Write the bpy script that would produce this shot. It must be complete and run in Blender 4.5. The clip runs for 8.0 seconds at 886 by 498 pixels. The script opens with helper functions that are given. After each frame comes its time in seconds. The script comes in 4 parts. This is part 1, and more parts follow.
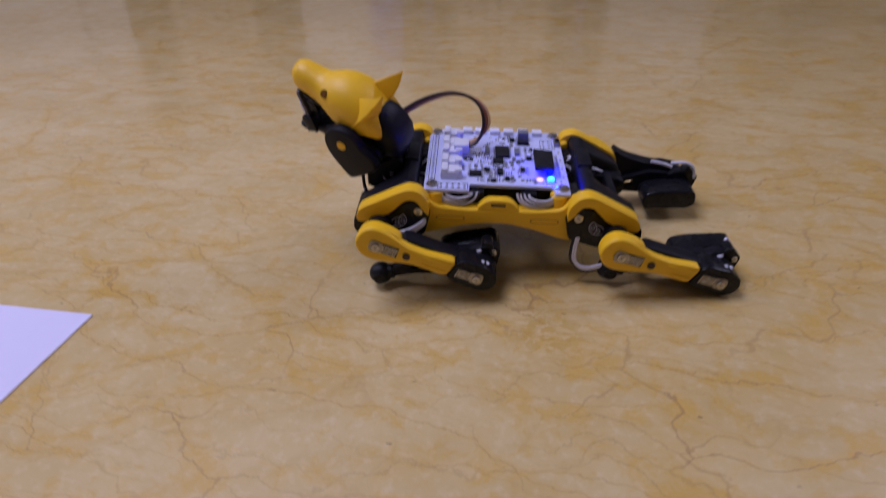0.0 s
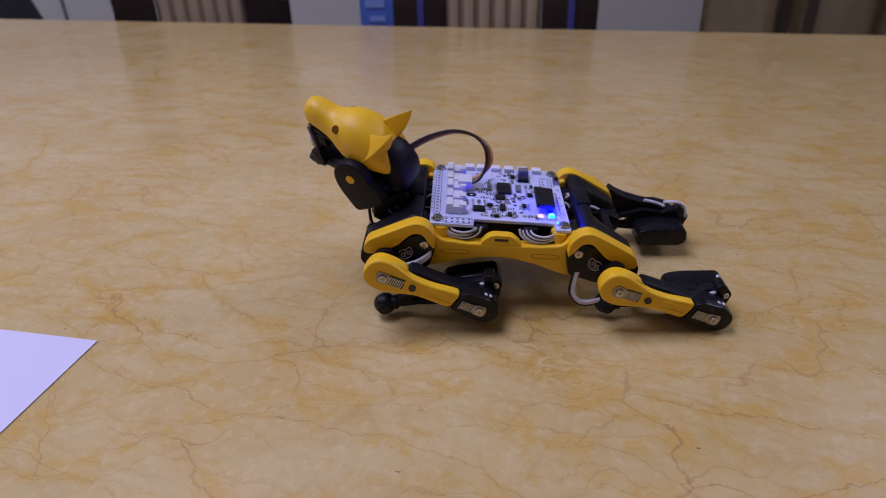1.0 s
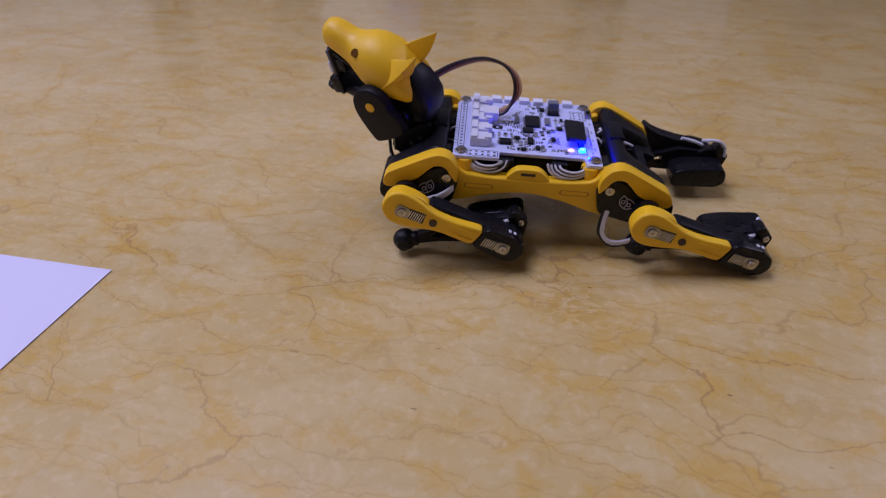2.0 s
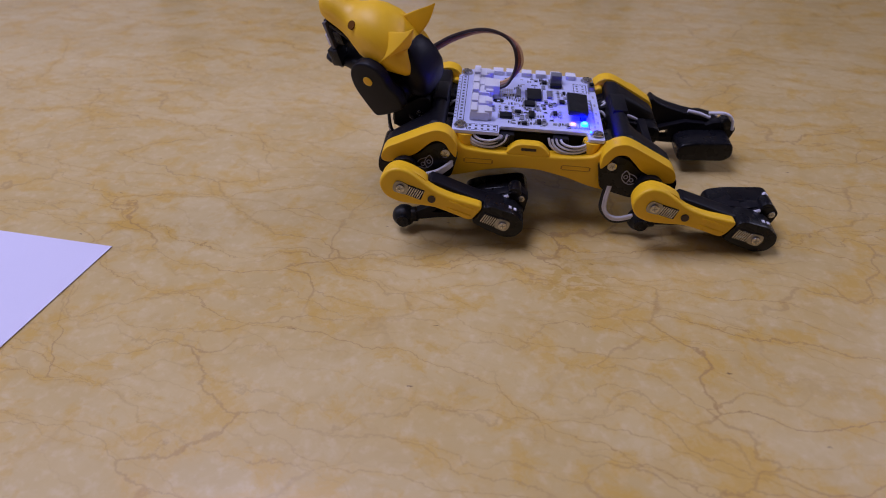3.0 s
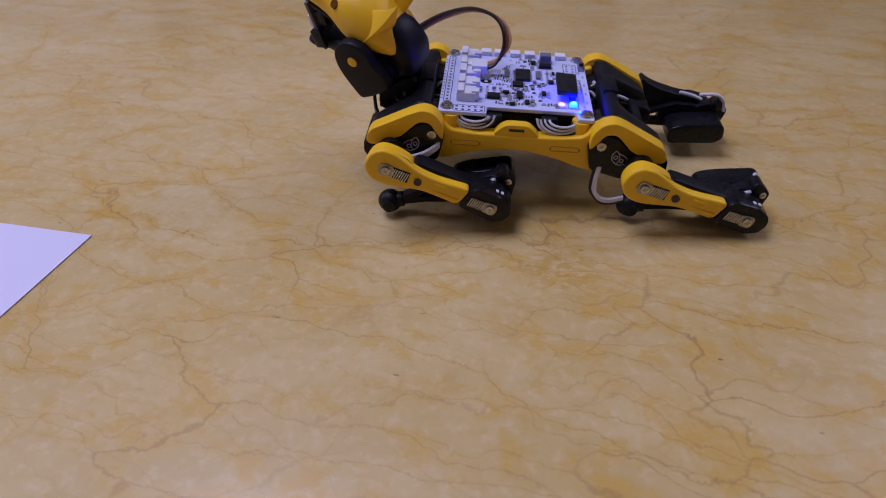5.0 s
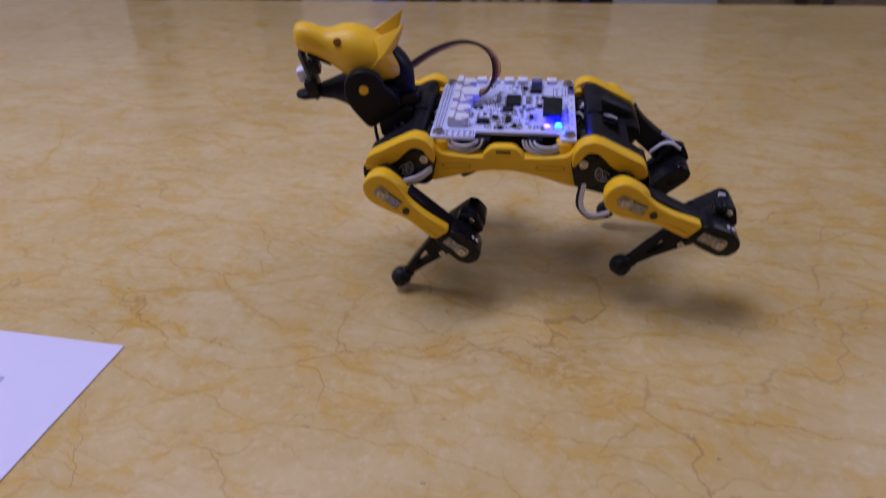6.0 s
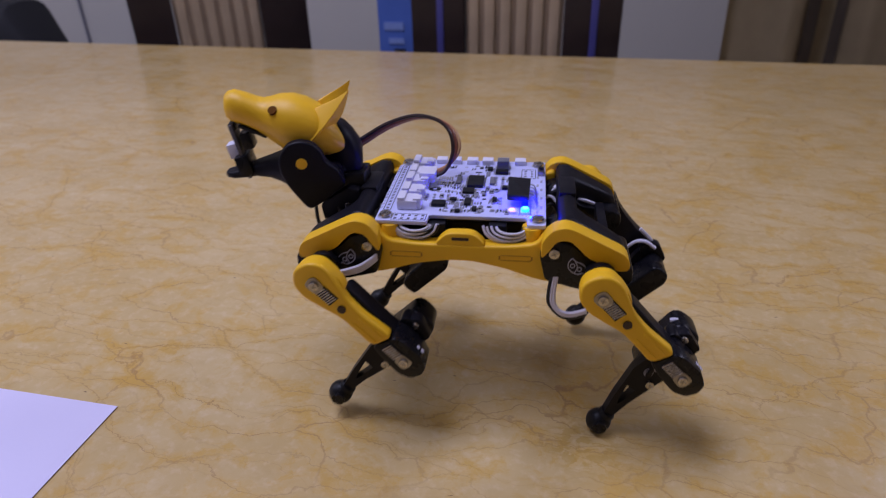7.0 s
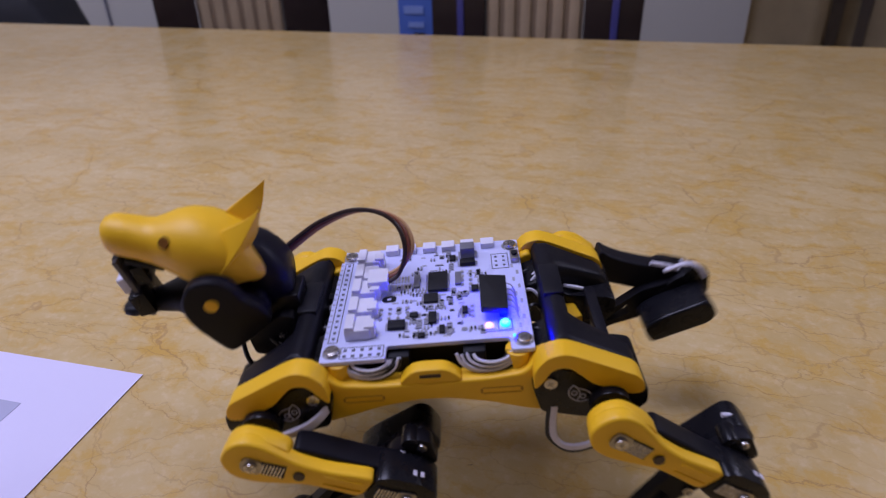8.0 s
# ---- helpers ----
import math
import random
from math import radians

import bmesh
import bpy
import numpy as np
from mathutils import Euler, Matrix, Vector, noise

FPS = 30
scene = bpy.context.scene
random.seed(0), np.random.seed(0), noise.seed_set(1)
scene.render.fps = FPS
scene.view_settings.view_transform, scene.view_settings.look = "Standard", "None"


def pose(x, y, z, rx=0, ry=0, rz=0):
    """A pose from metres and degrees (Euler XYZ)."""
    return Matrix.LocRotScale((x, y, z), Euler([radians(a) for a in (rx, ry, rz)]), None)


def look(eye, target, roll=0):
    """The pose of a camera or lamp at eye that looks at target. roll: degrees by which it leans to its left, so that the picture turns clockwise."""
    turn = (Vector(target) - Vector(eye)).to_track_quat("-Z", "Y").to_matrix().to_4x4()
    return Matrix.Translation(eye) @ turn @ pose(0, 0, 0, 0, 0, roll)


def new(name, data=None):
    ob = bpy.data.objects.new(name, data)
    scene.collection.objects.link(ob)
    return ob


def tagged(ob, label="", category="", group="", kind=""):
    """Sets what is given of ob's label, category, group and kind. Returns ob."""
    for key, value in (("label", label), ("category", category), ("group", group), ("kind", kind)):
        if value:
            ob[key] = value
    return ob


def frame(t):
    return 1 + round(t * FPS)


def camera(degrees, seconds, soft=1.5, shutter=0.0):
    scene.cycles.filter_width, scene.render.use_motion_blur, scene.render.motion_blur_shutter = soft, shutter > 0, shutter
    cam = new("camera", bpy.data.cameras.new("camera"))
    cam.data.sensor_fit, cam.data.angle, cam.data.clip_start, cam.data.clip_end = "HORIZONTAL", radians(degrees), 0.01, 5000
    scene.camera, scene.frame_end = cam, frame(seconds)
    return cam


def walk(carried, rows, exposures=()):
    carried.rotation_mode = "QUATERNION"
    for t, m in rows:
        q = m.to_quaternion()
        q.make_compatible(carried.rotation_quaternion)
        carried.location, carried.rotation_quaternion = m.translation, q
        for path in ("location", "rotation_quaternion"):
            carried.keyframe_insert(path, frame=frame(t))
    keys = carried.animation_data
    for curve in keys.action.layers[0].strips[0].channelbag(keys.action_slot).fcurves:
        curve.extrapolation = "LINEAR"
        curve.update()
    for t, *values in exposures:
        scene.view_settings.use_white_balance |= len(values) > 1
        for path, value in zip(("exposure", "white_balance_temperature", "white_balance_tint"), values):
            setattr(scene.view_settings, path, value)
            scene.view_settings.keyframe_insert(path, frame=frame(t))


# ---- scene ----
cam = camera(68.9, 8.0, soft=1.0, shutter=0.4)
cam.data.dof.use_dof = True
cam.data.dof.focus_distance, cam.data.dof.aperture_fstop = 0.28, 13.0
PATH = [
    (0, (0.002, -0.233, 0.182), (-0.181, 1.443, -0.894), -3.7),
    (0.2, (0.001, -0.236, 0.197), (-0.172, 1.456, -0.857), -3.8),
    (0.5, (-0.006, -0.238, 0.192), (-0.155, 1.485, -0.813), -2.1),
    (1, (-0.009, -0.241, 0.188), (-0.128, 1.488, -0.809), -1.5),
    (1.2, (-0.005, -0.238, 0.186), (-0.145, 1.477, -0.833), -1.8),
    (1.5, (-0.007, -0.235, 0.181), (-0.142, 1.463, -0.867), -1.4),
    (2, (-0.009, -0.233, 0.175), (-0.198, 1.409, -0.951), -1.6),
    (2.2, (-0.008, -0.232, 0.176), (-0.212, 1.39, -0.976), -1.9),
    (3.5, (-0.003, -0.229, 0.173), (-0.226, 1.357, -1.024), -2.5),
    (4, (-0.003, -0.229, 0.172), (-0.21, 1.356, -1.031), -2.3),
    (4.5, (-0.003, -0.228, 0.171), (-0.204, 1.35, -1.041), -2.2),
    (4.7, (-0.002, -0.226, 0.169), (-0.2, 1.347, -1.05), -2.2),
    (5.8, (-0.009, -0.228, 0.193), (-0.193, 1.395, -0.962), -3.2),
    (6, (-0.013, -0.232, 0.204), (-0.168, 1.441, -0.881), -2.6),
    (6.2, (-0.013, -0.23, 0.209), (-0.181, 1.47, -0.831), -2.9),
    (6.3, (-0.014, -0.228, 0.21), (-0.183, 1.475, -0.825), -2.8),
    (6.4, (-0.018, -0.227, 0.214), (-0.177, 1.489, -0.801), -2.0),
    (6.5, (-0.02, -0.226, 0.212), (-0.172, 1.501, -0.786), -1.5),
    (6.6, (-0.019, -0.223, 0.212), (-0.177, 1.512, -0.771), -1.8),
    (6.7, (-0.019, -0.222, 0.211), (-0.177, 1.515, -0.769), -1.9),
    (6.8, (-0.018, -0.221, 0.208), (-0.181, 1.518, -0.768), -2.0),
    (7, (-0.018, -0.22, 0.207), (-0.176, 1.52, -0.765), -1.5),
    (7.2, (-0.018, -0.221, 0.207), (-0.196, 1.513, -0.774), -1.8),
    (7.3, (-0.019, -0.221, 0.208), (-0.196, 1.511, -0.776), -1.7),
    (7.4, (-0.019, -0.222, 0.207), (-0.206, 1.507, -0.782), -1.7),
    (7.5, (-0.019, -0.222, 0.205), (-0.208, 1.508, -0.781), -1.6),
    (7.6, (-0.018, -0.221, 0.205), (-0.216, 1.503, -0.789), -1.8),
    (7.8, (-0.018, -0.221, 0.205), (-0.223, 1.496, -0.801), -1.9),
    (7.9, (-0.021, -0.224, 0.202), (-0.222, 1.496, -0.798), -1.7),
    (8, (-0.02, -0.224, 0.201), (-0.228, 1.495, -0.8), -1.8),
]
EXPOSURES = [(0, 0.03), (2, 0.04), (4.5, -0.03), (5.8, -0.02), (6.5, 0.02), (7.5, 0.11), (8, 0.14)]
walk(cam, exposures=EXPOSURES, rows=[(t, look(eye, target, roll)) for t, eye, target, roll in PATH])


# ---- light and exposure ----
world = bpy.data.worlds.new("world")
world.use_nodes = True
world.node_tree.nodes["Background"].inputs[0].default_value = (0.6, 0.62, 0.75, 1)
world.node_tree.nodes["Background"].inputs[1].default_value = 0.05
scene.world = world


def area_lamp(name, at, aim, size, power, colour):
    data = bpy.data.lights.new(name, "AREA")
    data.shape, data.size, data.energy, data.color = "DISK", size, power, colour
    ob = new(name, data)
    ob.matrix_world = look(at, aim)
    return ob


area_lamp("ceiling_lamp", (-0.60, 0.10, 1.66), (-0.60, 0.10, 0), 0.9, 15.5, (0.925, 0.93, 1.42))
# two unseen fill lights, added to brighten the far table and wall
area_lamp("side_fill", (-2.25, 0.35, 1.66), (-2.25, 0.35, 0), 0.6, 14, (0.925, 0.93, 1.42))
area_lamp("room_fill", (1.85, 0.85, 1.66), (1.85, 0.85, 0), 0.6, 10, (0.925, 0.93, 1.42))


# ---- materials ----
def material(name, colour, rough=0.5, metal=0.0, vary=0.1, scale=60.0, bump=0.0, bump_scale=400.0, spec=0.5, emit=None, strength=0.0):
    m = bpy.data.materials.new(name)
    m.use_nodes = True
    nt = m.node_tree
    b = nt.nodes["Principled BSDF"]
    b.inputs["Metallic"].default_value, b.inputs["Specular IOR Level"].default_value = metal, spec
    co = nt.nodes.new("ShaderNodeTexCoord")
    nz = nt.nodes.new("ShaderNodeTexNoise")
    nz.inputs["Scale"].default_value, nz.inputs["Detail"].default_value = scale, 5
    nt.links.new(co.outputs["Object"], nz.inputs["Vector"])
    mix = nt.nodes.new("ShaderNodeMix")
    mix.data_type = "RGBA"
    mix.inputs["A"].default_value = (*[c * (1 - vary) for c in colour], 1)
    mix.inputs["B"].default_value = (*[min(1, c * (1 + vary)) for c in colour], 1)
    nt.links.new(nz.outputs["Fac"], mix.inputs["Factor"])
    nt.links.new(mix.outputs["Result"], b.inputs["Base Color"])
    rr = nt.nodes.new("ShaderNodeMapRange")
    rr.inputs["To Min"].default_value, rr.inputs["To Max"].default_value = max(0.02, rough - 0.08), min(1, rough + 0.08)
    nt.links.new(nz.outputs["Fac"], rr.inputs["Value"])
    nt.links.new(rr.outputs["Result"], b.inputs["Roughness"])
    if bump:
        n2 = nt.nodes.new("ShaderNodeTexNoise")
        n2.inputs["Scale"].default_value, n2.inputs["Detail"].default_value = bump_scale, 4
        nt.links.new(co.outputs["Object"], n2.inputs["Vector"])
        bp = nt.nodes.new("ShaderNodeBump")
        bp.inputs["Strength"].default_value, bp.inputs["Distance"].default_value = bump, 0.0004
        nt.links.new(n2.outputs["Fac"], bp.inputs["Height"])
        nt.links.new(bp.outputs["Normal"], b.inputs["Normal"])
    if emit:
        b.inputs["Emission Color"].default_value, b.inputs["Emission Strength"].default_value = (*emit, 1), strength
    return m


def marble():
    m = bpy.data.materials.new("polished_marble")
    m.use_nodes = True
    nt = m.node_tree
    N, K = nt.nodes.new, nt.links.new
    b = nt.nodes["Principled BSDF"]
    co = N("ShaderNodeTexCoord")

    def noise_at(scale, stretch, detail, rough=0.55, warp=None, amount=0.0, shift=0.0):
        mp = N("ShaderNodeMapping")
        mp.inputs["Scale"].default_value = (stretch, 1, 1)
        mp.inputs["Location"].default_value = (shift, shift * 0.7, 0)
        mp.inputs["Rotation"].default_value = (0, 0, 0.12)
        K(co.outputs["Object"], mp.inputs["Vector"])
        src = mp.outputs["Vector"]
        if warp:
            add = N("ShaderNodeVectorMath")
            add.operation = "MULTIPLY_ADD"
            K(warp.outputs["Color"], add.inputs[0])
            add.inputs[1].default_value = (amount, amount, 0)
            K(src, add.inputs[2])
            src = add.outputs["Vector"]
        n = N("ShaderNodeTexNoise")
        n.inputs["Scale"].default_value, n.inputs["Detail"].default_value, n.inputs["Roughness"].default_value = scale, detail, rough
        K(src, n.inputs["Vector"])
        return n

    def math_node(op, a, v=None):
        n = N("ShaderNodeMath")
        n.operation = op
        K(a, n.inputs[0])
        if v is not None:
            if isinstance(v, (int, float)):
                n.inputs[1].default_value = v
            else:
                K(v, n.inputs[1])
        return n.outputs[0]

    def band(value, lo, hi, a=0.0, c=1.0):
        r = N("ShaderNodeMapRange")
        r.interpolation_type = "SMOOTHSTEP"
        for key, v in (("From Min", lo), ("From Max", hi), ("To Min", a), ("To Max", c)):
            r.inputs[key].default_value = v
        K(value, r.inputs["Value"])
        return r.outputs["Result"]

    def blend(fac, a, colour):
        x = N("ShaderNodeMix")
        x.data_type = "RGBA"
        K(fac, x.inputs["Factor"])
        if isinstance(a, tuple):
            x.inputs["A"].default_value = (*a, 1)
        else:
            K(a, x.inputs["A"])
        x.inputs["B"].default_value = (*colour, 1)
        return x.outputs["Result"]

    warp = noise_at(26, 1, 5, 0.65)
    drift = noise_at(17, 1, 3, 0.5, None, 0, 7.0)
    clouds = noise_at(15, 0.9, 4, 0.55)
    c = blend(band(clouds.outputs["Fac"], 0.34, 0.68), MARBLE_DARK, MARBLE_LIGHT)
    amber = noise_at(52, 0.9, 7, 0.72, warp, 0.03, 3.0)
    c = blend(band(amber.outputs["Fac"], 0.49, 0.64, 0, 0.66), c, MARBLE_AMBER)
    dapple = noise_at(80, 1.0, 3, 0.5, warp, 0.02, 15.0)
    c = blend(band(dapple.outputs["Fac"], 0.50, 0.70, 0, 0.22), c, (0.50, 0.32, 0.10))
    pale = noise_at(66, 0.95, 7, 0.7, warp, 0.02, 21.0)
    c = blend(band(pale.outputs["Fac"], 0.50, 0.74, 0, 0.42), c, (0.72, 0.58, 0.34))
    spot = noise_at(20, 0.8, 8, 0.7, warp, 0.03, 9.0)
    c = blend(band(spot.outputs["Fac"], 0.66, 0.75, 0, 0.55), c, (0.42, 0.20, 0.035))
    grain = noise_at(190, 1.0, 3, 0.6, None, 0, 2.0)
    c = blend(band(grain.outputs["Fac"], 0.48, 0.72, 0, 0.30), c, (0.76, 0.63, 0.40))
    mask = noise_at(9, 0.7, 3, 0.5, None, 0, 5.0)
    sep = N("ShaderNodeSeparateXYZ")
    K(co.outputs["Object"], sep.inputs["Vector"])
    for k, slope, scale, amp, width, strength, seed in ((17, 2.5, 6, 2.5, 0.011, 0.55, 1.0), (27, 3.5, 9, 2.2, 0.016, 0.40, 6.0)):
        flow = noise_at(scale, 0.7, 8, 0.58, None, 0, 30.0 + seed)
        v = math_node("ADD", math_node("MULTIPLY", sep.outputs["Y"], k), math_node("MULTIPLY", sep.outputs["X"], slope))
        v = math_node("ADD", v, math_node("MULTIPLY", flow.outputs["Fac"], amp))
        d = math_node("ABSOLUTE", math_node("SUBTRACT", math_node("FRACT", v), 0.5))
        patch = noise_at(9 + seed * 0.4, 0.6, 4, 0.55, None, 0, 40.0 + seed)
        keep = band(patch.outputs["Fac"], 0.38, 0.62, strength * 0.3, strength)
        c = blend(math_node("MULTIPLY", band(d, 0.0, width * 5, 0.4, 0), keep), c, MARBLE_AMBER)
        c = blend(math_node("MULTIPLY", band(d, width * 0.12, width * 0.75, 1, 0), keep), c, MARBLE_VEIN)
    wob = noise_at(90, 1, 5, 0.65)
    for sx, sy, width, strength, seed in ((5.0, 17, 0.005, 0.75, 2.0), (8.0, 28, 0.015, 0.75, 4.0), (14, 46, 0.024, 0.52, 8.0)):
        mp = N("ShaderNodeMapping")
        mp.inputs["Scale"].default_value = (sx, sy, 1)
        mp.inputs["Location"].default_value = (seed * 3.1, seed * 1.7, seed)
        mp.inputs["Rotation"].default_value = (0, 0, 0.10)
        add = N("ShaderNodeVectorMath")
        add.operation = "MULTIPLY_ADD"
        K(drift.outputs["Color"], add.inputs[0])
        add.inputs[1].default_value = (0.085, 0.048, 0)
        K(co.outputs["Object"], add.inputs[2])
        add2 = N("ShaderNodeVectorMath")
        add2.operation = "MULTIPLY_ADD"
        K(wob.outputs["Color"], add2.inputs[0])
        add2.inputs[1].default_value = (0.013, 0.011, 0)
        K(add.outputs["Vector"], add2.inputs[2])
        K(add2.outputs["Vector"], mp.inputs["Vector"])
        vo = N("ShaderNodeTexVoronoi")
        vo.feature, vo.voronoi_dimensions = "DISTANCE_TO_EDGE", "2D"
        vo.inputs["Scale"].default_value = 1.0
        K(mp.outputs["Vector"], vo.inputs["Vector"])
        part_mask = band(mask.outputs["Fac"], 0.36, 0.64, 0.05, strength)
        halo = math_node("MULTIPLY", band(vo.outputs["Distance"], 0.0, width * 12, 0.9, 0), math_node("MULTIPLY", part_mask, band(amber.outputs["Fac"], 0.42, 0.58, 0.25, 1.0)))
        c = blend(halo, c, MARBLE_AMBER)
        line = band(vo.outputs["Distance"], width * 0.1, width * 1.0, 0.85, 0)
        c = blend(math_node("MULTIPLY", line, part_mask), c, MARBLE_VEIN)
        mask = noise_at(8 + seed, 0.8, 3, 0.5, None, 0, 11.0 + seed)
    # a cluster of amber stains beside the robot, and scattered dark flecks
    near = N("ShaderNodeVectorMath")
    near.operation = "DISTANCE"
    K(co.outputs["Object"], near.inputs[0])
    near.inputs[1].default_value = STAIN
    stain = noise_at(210, 0.8, 3, 0.6, warp, 0.02, 2.0)
    c = blend(math_node("MULTIPLY", band(near.outputs["Value"], 0.006, 0.026, 0.55, 0), band(stain.outputs["Fac"], 0.44, 0.56)), c, (0.52, 0.31, 0.05))
    fleck = N("ShaderNodeTexVoronoi")
    fleck.voronoi_dimensions = "2D"
    fleck.inputs["Scale"].default_value = 16
    skew = N("ShaderNodeMapping")
    skew.inputs["Scale"].default_value = (0.8, 2.2, 1)
    skew.inputs["Rotation"].default_value = (0, 0, 0.9)
    bend = N("ShaderNodeVectorMath")
    bend.operation = "MULTIPLY_ADD"
    K(grain.outputs["Color"], bend.inputs[0])
    bend.inputs[1].default_value = (0.004, 0.004, 0)
    K(co.outputs["Object"], bend.inputs[2])
    K(bend.outputs["Vector"], skew.inputs["Vector"])
    K(skew.outputs["Vector"], fleck.inputs["Vector"])
    rare = N("ShaderNodeSeparateColor")
    K(fleck.outputs["Color"], rare.inputs["Color"])
    dot = math_node("MULTIPLY", band(fleck.outputs["Distance"], 0.004, 0.016, 0.8, 0), band(rare.outputs["Red"], 0.68, 0.72))
    c = blend(dot, c, (0.17, 0.09, 0.045))
    K(c, b.inputs["Base Color"])
    fine = noise_at(60, 1, 3)
    K(band(fine.outputs["Fac"], 0.3, 0.7, 0.28, 0.36), b.inputs["Roughness"])
    b.inputs["Specular IOR Level"].default_value = 0.4
    b.inputs["Coat Weight"].default_value, b.inputs["Coat Roughness"].default_value = 0.40, 0.13
    low = noise_at(45, 1, 2)
    bp = N("ShaderNodeBump")
    bp.inputs["Strength"].default_value, bp.inputs["Distance"].default_value = 0.06, 0.0006
    K(low.outputs["Fac"], bp.inputs["Height"])
    K(bp.outputs["Normal"], b.inputs["Normal"])
    return m


MARBLE_DARK, MARBLE_LIGHT, MARBLE_AMBER, MARBLE_VEIN = (0.595, 0.43, 0.18), (0.66, 0.50, 0.24), (0.62, 0.375, 0.075), (0.38, 0.215, 0.09)
STAIN = (0.284, -0.7285, 0.0)
MARBLE = marble()
YELLOW = material("yellow_plastic", (0.92, 0.53, 0.012), 0.46, 0, 0.05, 90, 0.05, 900)
BLACK = material("black_plastic", (0.0095, 0.009, 0.013), 0.42, 0, 0.25, 120, 0.12, 1200, spec=0.17)
SERVO_BLACK = material("servo_case_black", (0.008, 0.008, 0.011), 0.28, 0, 0.2, 150, 0.05, 900, spec=0.25)
RUBBER = material("black_rubber", (0.006, 0.006, 0.007), 0.42, 0, 0.3, 300, 0.3, 1500, spec=0.28)
STEEL = material("screw_steel", (0.48, 0.46, 0.45), 0.26, 1.0, 0.15, 500)
STEEL_DARK = material("spring_steel", (0.34, 0.32, 0.30), 0.35, 1.0, 0.3, 700)
BOARD = material("white_solder_mask", (0.62, 0.645, 0.95), 0.3, 0, 0.03, 60)
CONNECTOR = material("white_nylon", (0.75, 0.74, 0.86), 0.4, 0, 0.04, 120)
CHIP = material("chip_epoxy", (0.010, 0.010, 0.013), 0.5, 0, 0.2, 300, spec=0.25)
INK = material("dark_board_ink", (0.05, 0.05, 0.075), 0.5, 0, 0.2, 300)
GREY_INK = material("grey_board_ink", (0.35, 0.35, 0.43), 0.5, 0, 0.2, 300)
SOLDER = material("solder_metal", (0.62, 0.62, 0.66), 0.3, 1.0, 0.1, 400)
GREY_PART = material("grey_component", (0.16, 0.16, 0.19), 0.4, 0, 0.2, 300)
SENSOR = material("dark_sensor_board", (0.11, 0.105, 0.125), 0.3, 0, 0.3, 400)
RECESS_SHADE = material("dark_yellow_recess_shade", (0.50, 0.23, 0.008), 0.6, 0, 0.1, 300)
EYE_SHADE = material("eye_hole_shade", (0.13, 0.05, 0.008), 0.9, 0, 0.2, 300, spec=0.1)
EMBLEM = material("grey_emblem_paint", (0.42, 0.42, 0.52), 0.5, 0, 0.1, 300)
WIRE_WHITE = material("white_wire", (0.70, 0.68, 0.78), 0.4, 0, 0.06, 200)
WIRE_BLACK = material("black_wire", (0.012, 0.012, 0.014), 0.4, 0, 0.1, 200)
WIRE_BROWN = material("brown_wire", (0.036, 0.018, 0.014), 0.38, 0, 0.2, 200)
WIRE_RED = material("red_wire", (0.24, 0.075, 0.04), 0.38, 0, 0.2, 200)
WIRE_ORANGE = material("orange_wire", (0.55, 0.31, 0.14), 0.38, 0, 0.2, 200)
LED_BLUE = material("blue_led", (0.2, 0.4, 1.0), 0.3, emit=(0.0, 0.0006, 1.0), strength=1600)
LED_BLUE_CORE = material("blue_led_core", (0.3, 0.7, 1.0), 0.3, emit=(0.05, 0.42, 1.0), strength=5)
LED_WARM = material("warm_led", (1.0, 0.7, 0.6), 0.3, emit=(1.0, 0.36, 0.22), strength=2.2)
PAPER = material("white_paper", (0.74, 0.70, 0.90), 0.75, 0, 0.015, 40, 0.1, 500)
PRINT = material("printed_grey", (0.46, 0.46, 0.62), 0.75, 0, 0.1, 30)
WOOD_DARK = material("dark_stained_wood", (0.022, 0.013, 0.012), 0.35, 0, 0.3, 30, 0.1, 90)
WOOD_LIGHT = material("light_brown_wood", (0.46, 0.35, 0.22), 0.5, 0, 0.18, 25, 0.1, 90)
WALL = material("grey_white_wall_paint", (0.56, 0.54, 0.47), 0.85, 0, 0.04, 4, 0.2, 90)
CEIL = material("white_ceiling_paint", (0.80, 0.79, 0.80), 0.9, 0, 0.03, 4)
FLOOR = material("brown_floor", (0.16, 0.10, 0.06), 0.4, 0, 0.2, 6)
CURTAIN = material("khaki_curtain_cloth", (0.46, 0.36, 0.20), 0.85, 0, 0.15, 20, 0.3, 700)
CURTAIN_DARK = material("dark_curtain_stripe", (0.17, 0.13, 0.09), 0.85, 0, 0.15, 20, 0.3, 700)
BLUE_BOX = material("blue_printed_card", (0.075, 0.15, 0.48), 0.4, 0, 0.25, 14)
BLUE_PALE = material("pale_blue_print", (0.22, 0.31, 0.62), 0.4, 0, 0.1, 14)
SHEEN = material("blue_violet_sheen", (0.07, 0.07, 0.26), 0.35, 0, 0.2, 40)
BAG = material("black_cloth", (0.010, 0.010, 0.012), 0.8, 0, 0.3, 30)


# ---- shapes ----
def part(name, bm, mat, parent=None, label="", smooth=40, kind=""):
    bmesh.ops.recalc_face_normals(bm, faces=bm.faces)
    me = bpy.data.meshes.new(name)
    bm.to_mesh(me)
    bm.free()
    me.materials.append(mat)
    me.polygons.foreach_set("use_smooth", [True] * len(me.polygons))
    me.set_sharp_from_angle(angle=radians(smooth))
    ob = new(name, me)
    if parent:
        ob.parent = parent
    return tagged(ob, label, kind=kind)


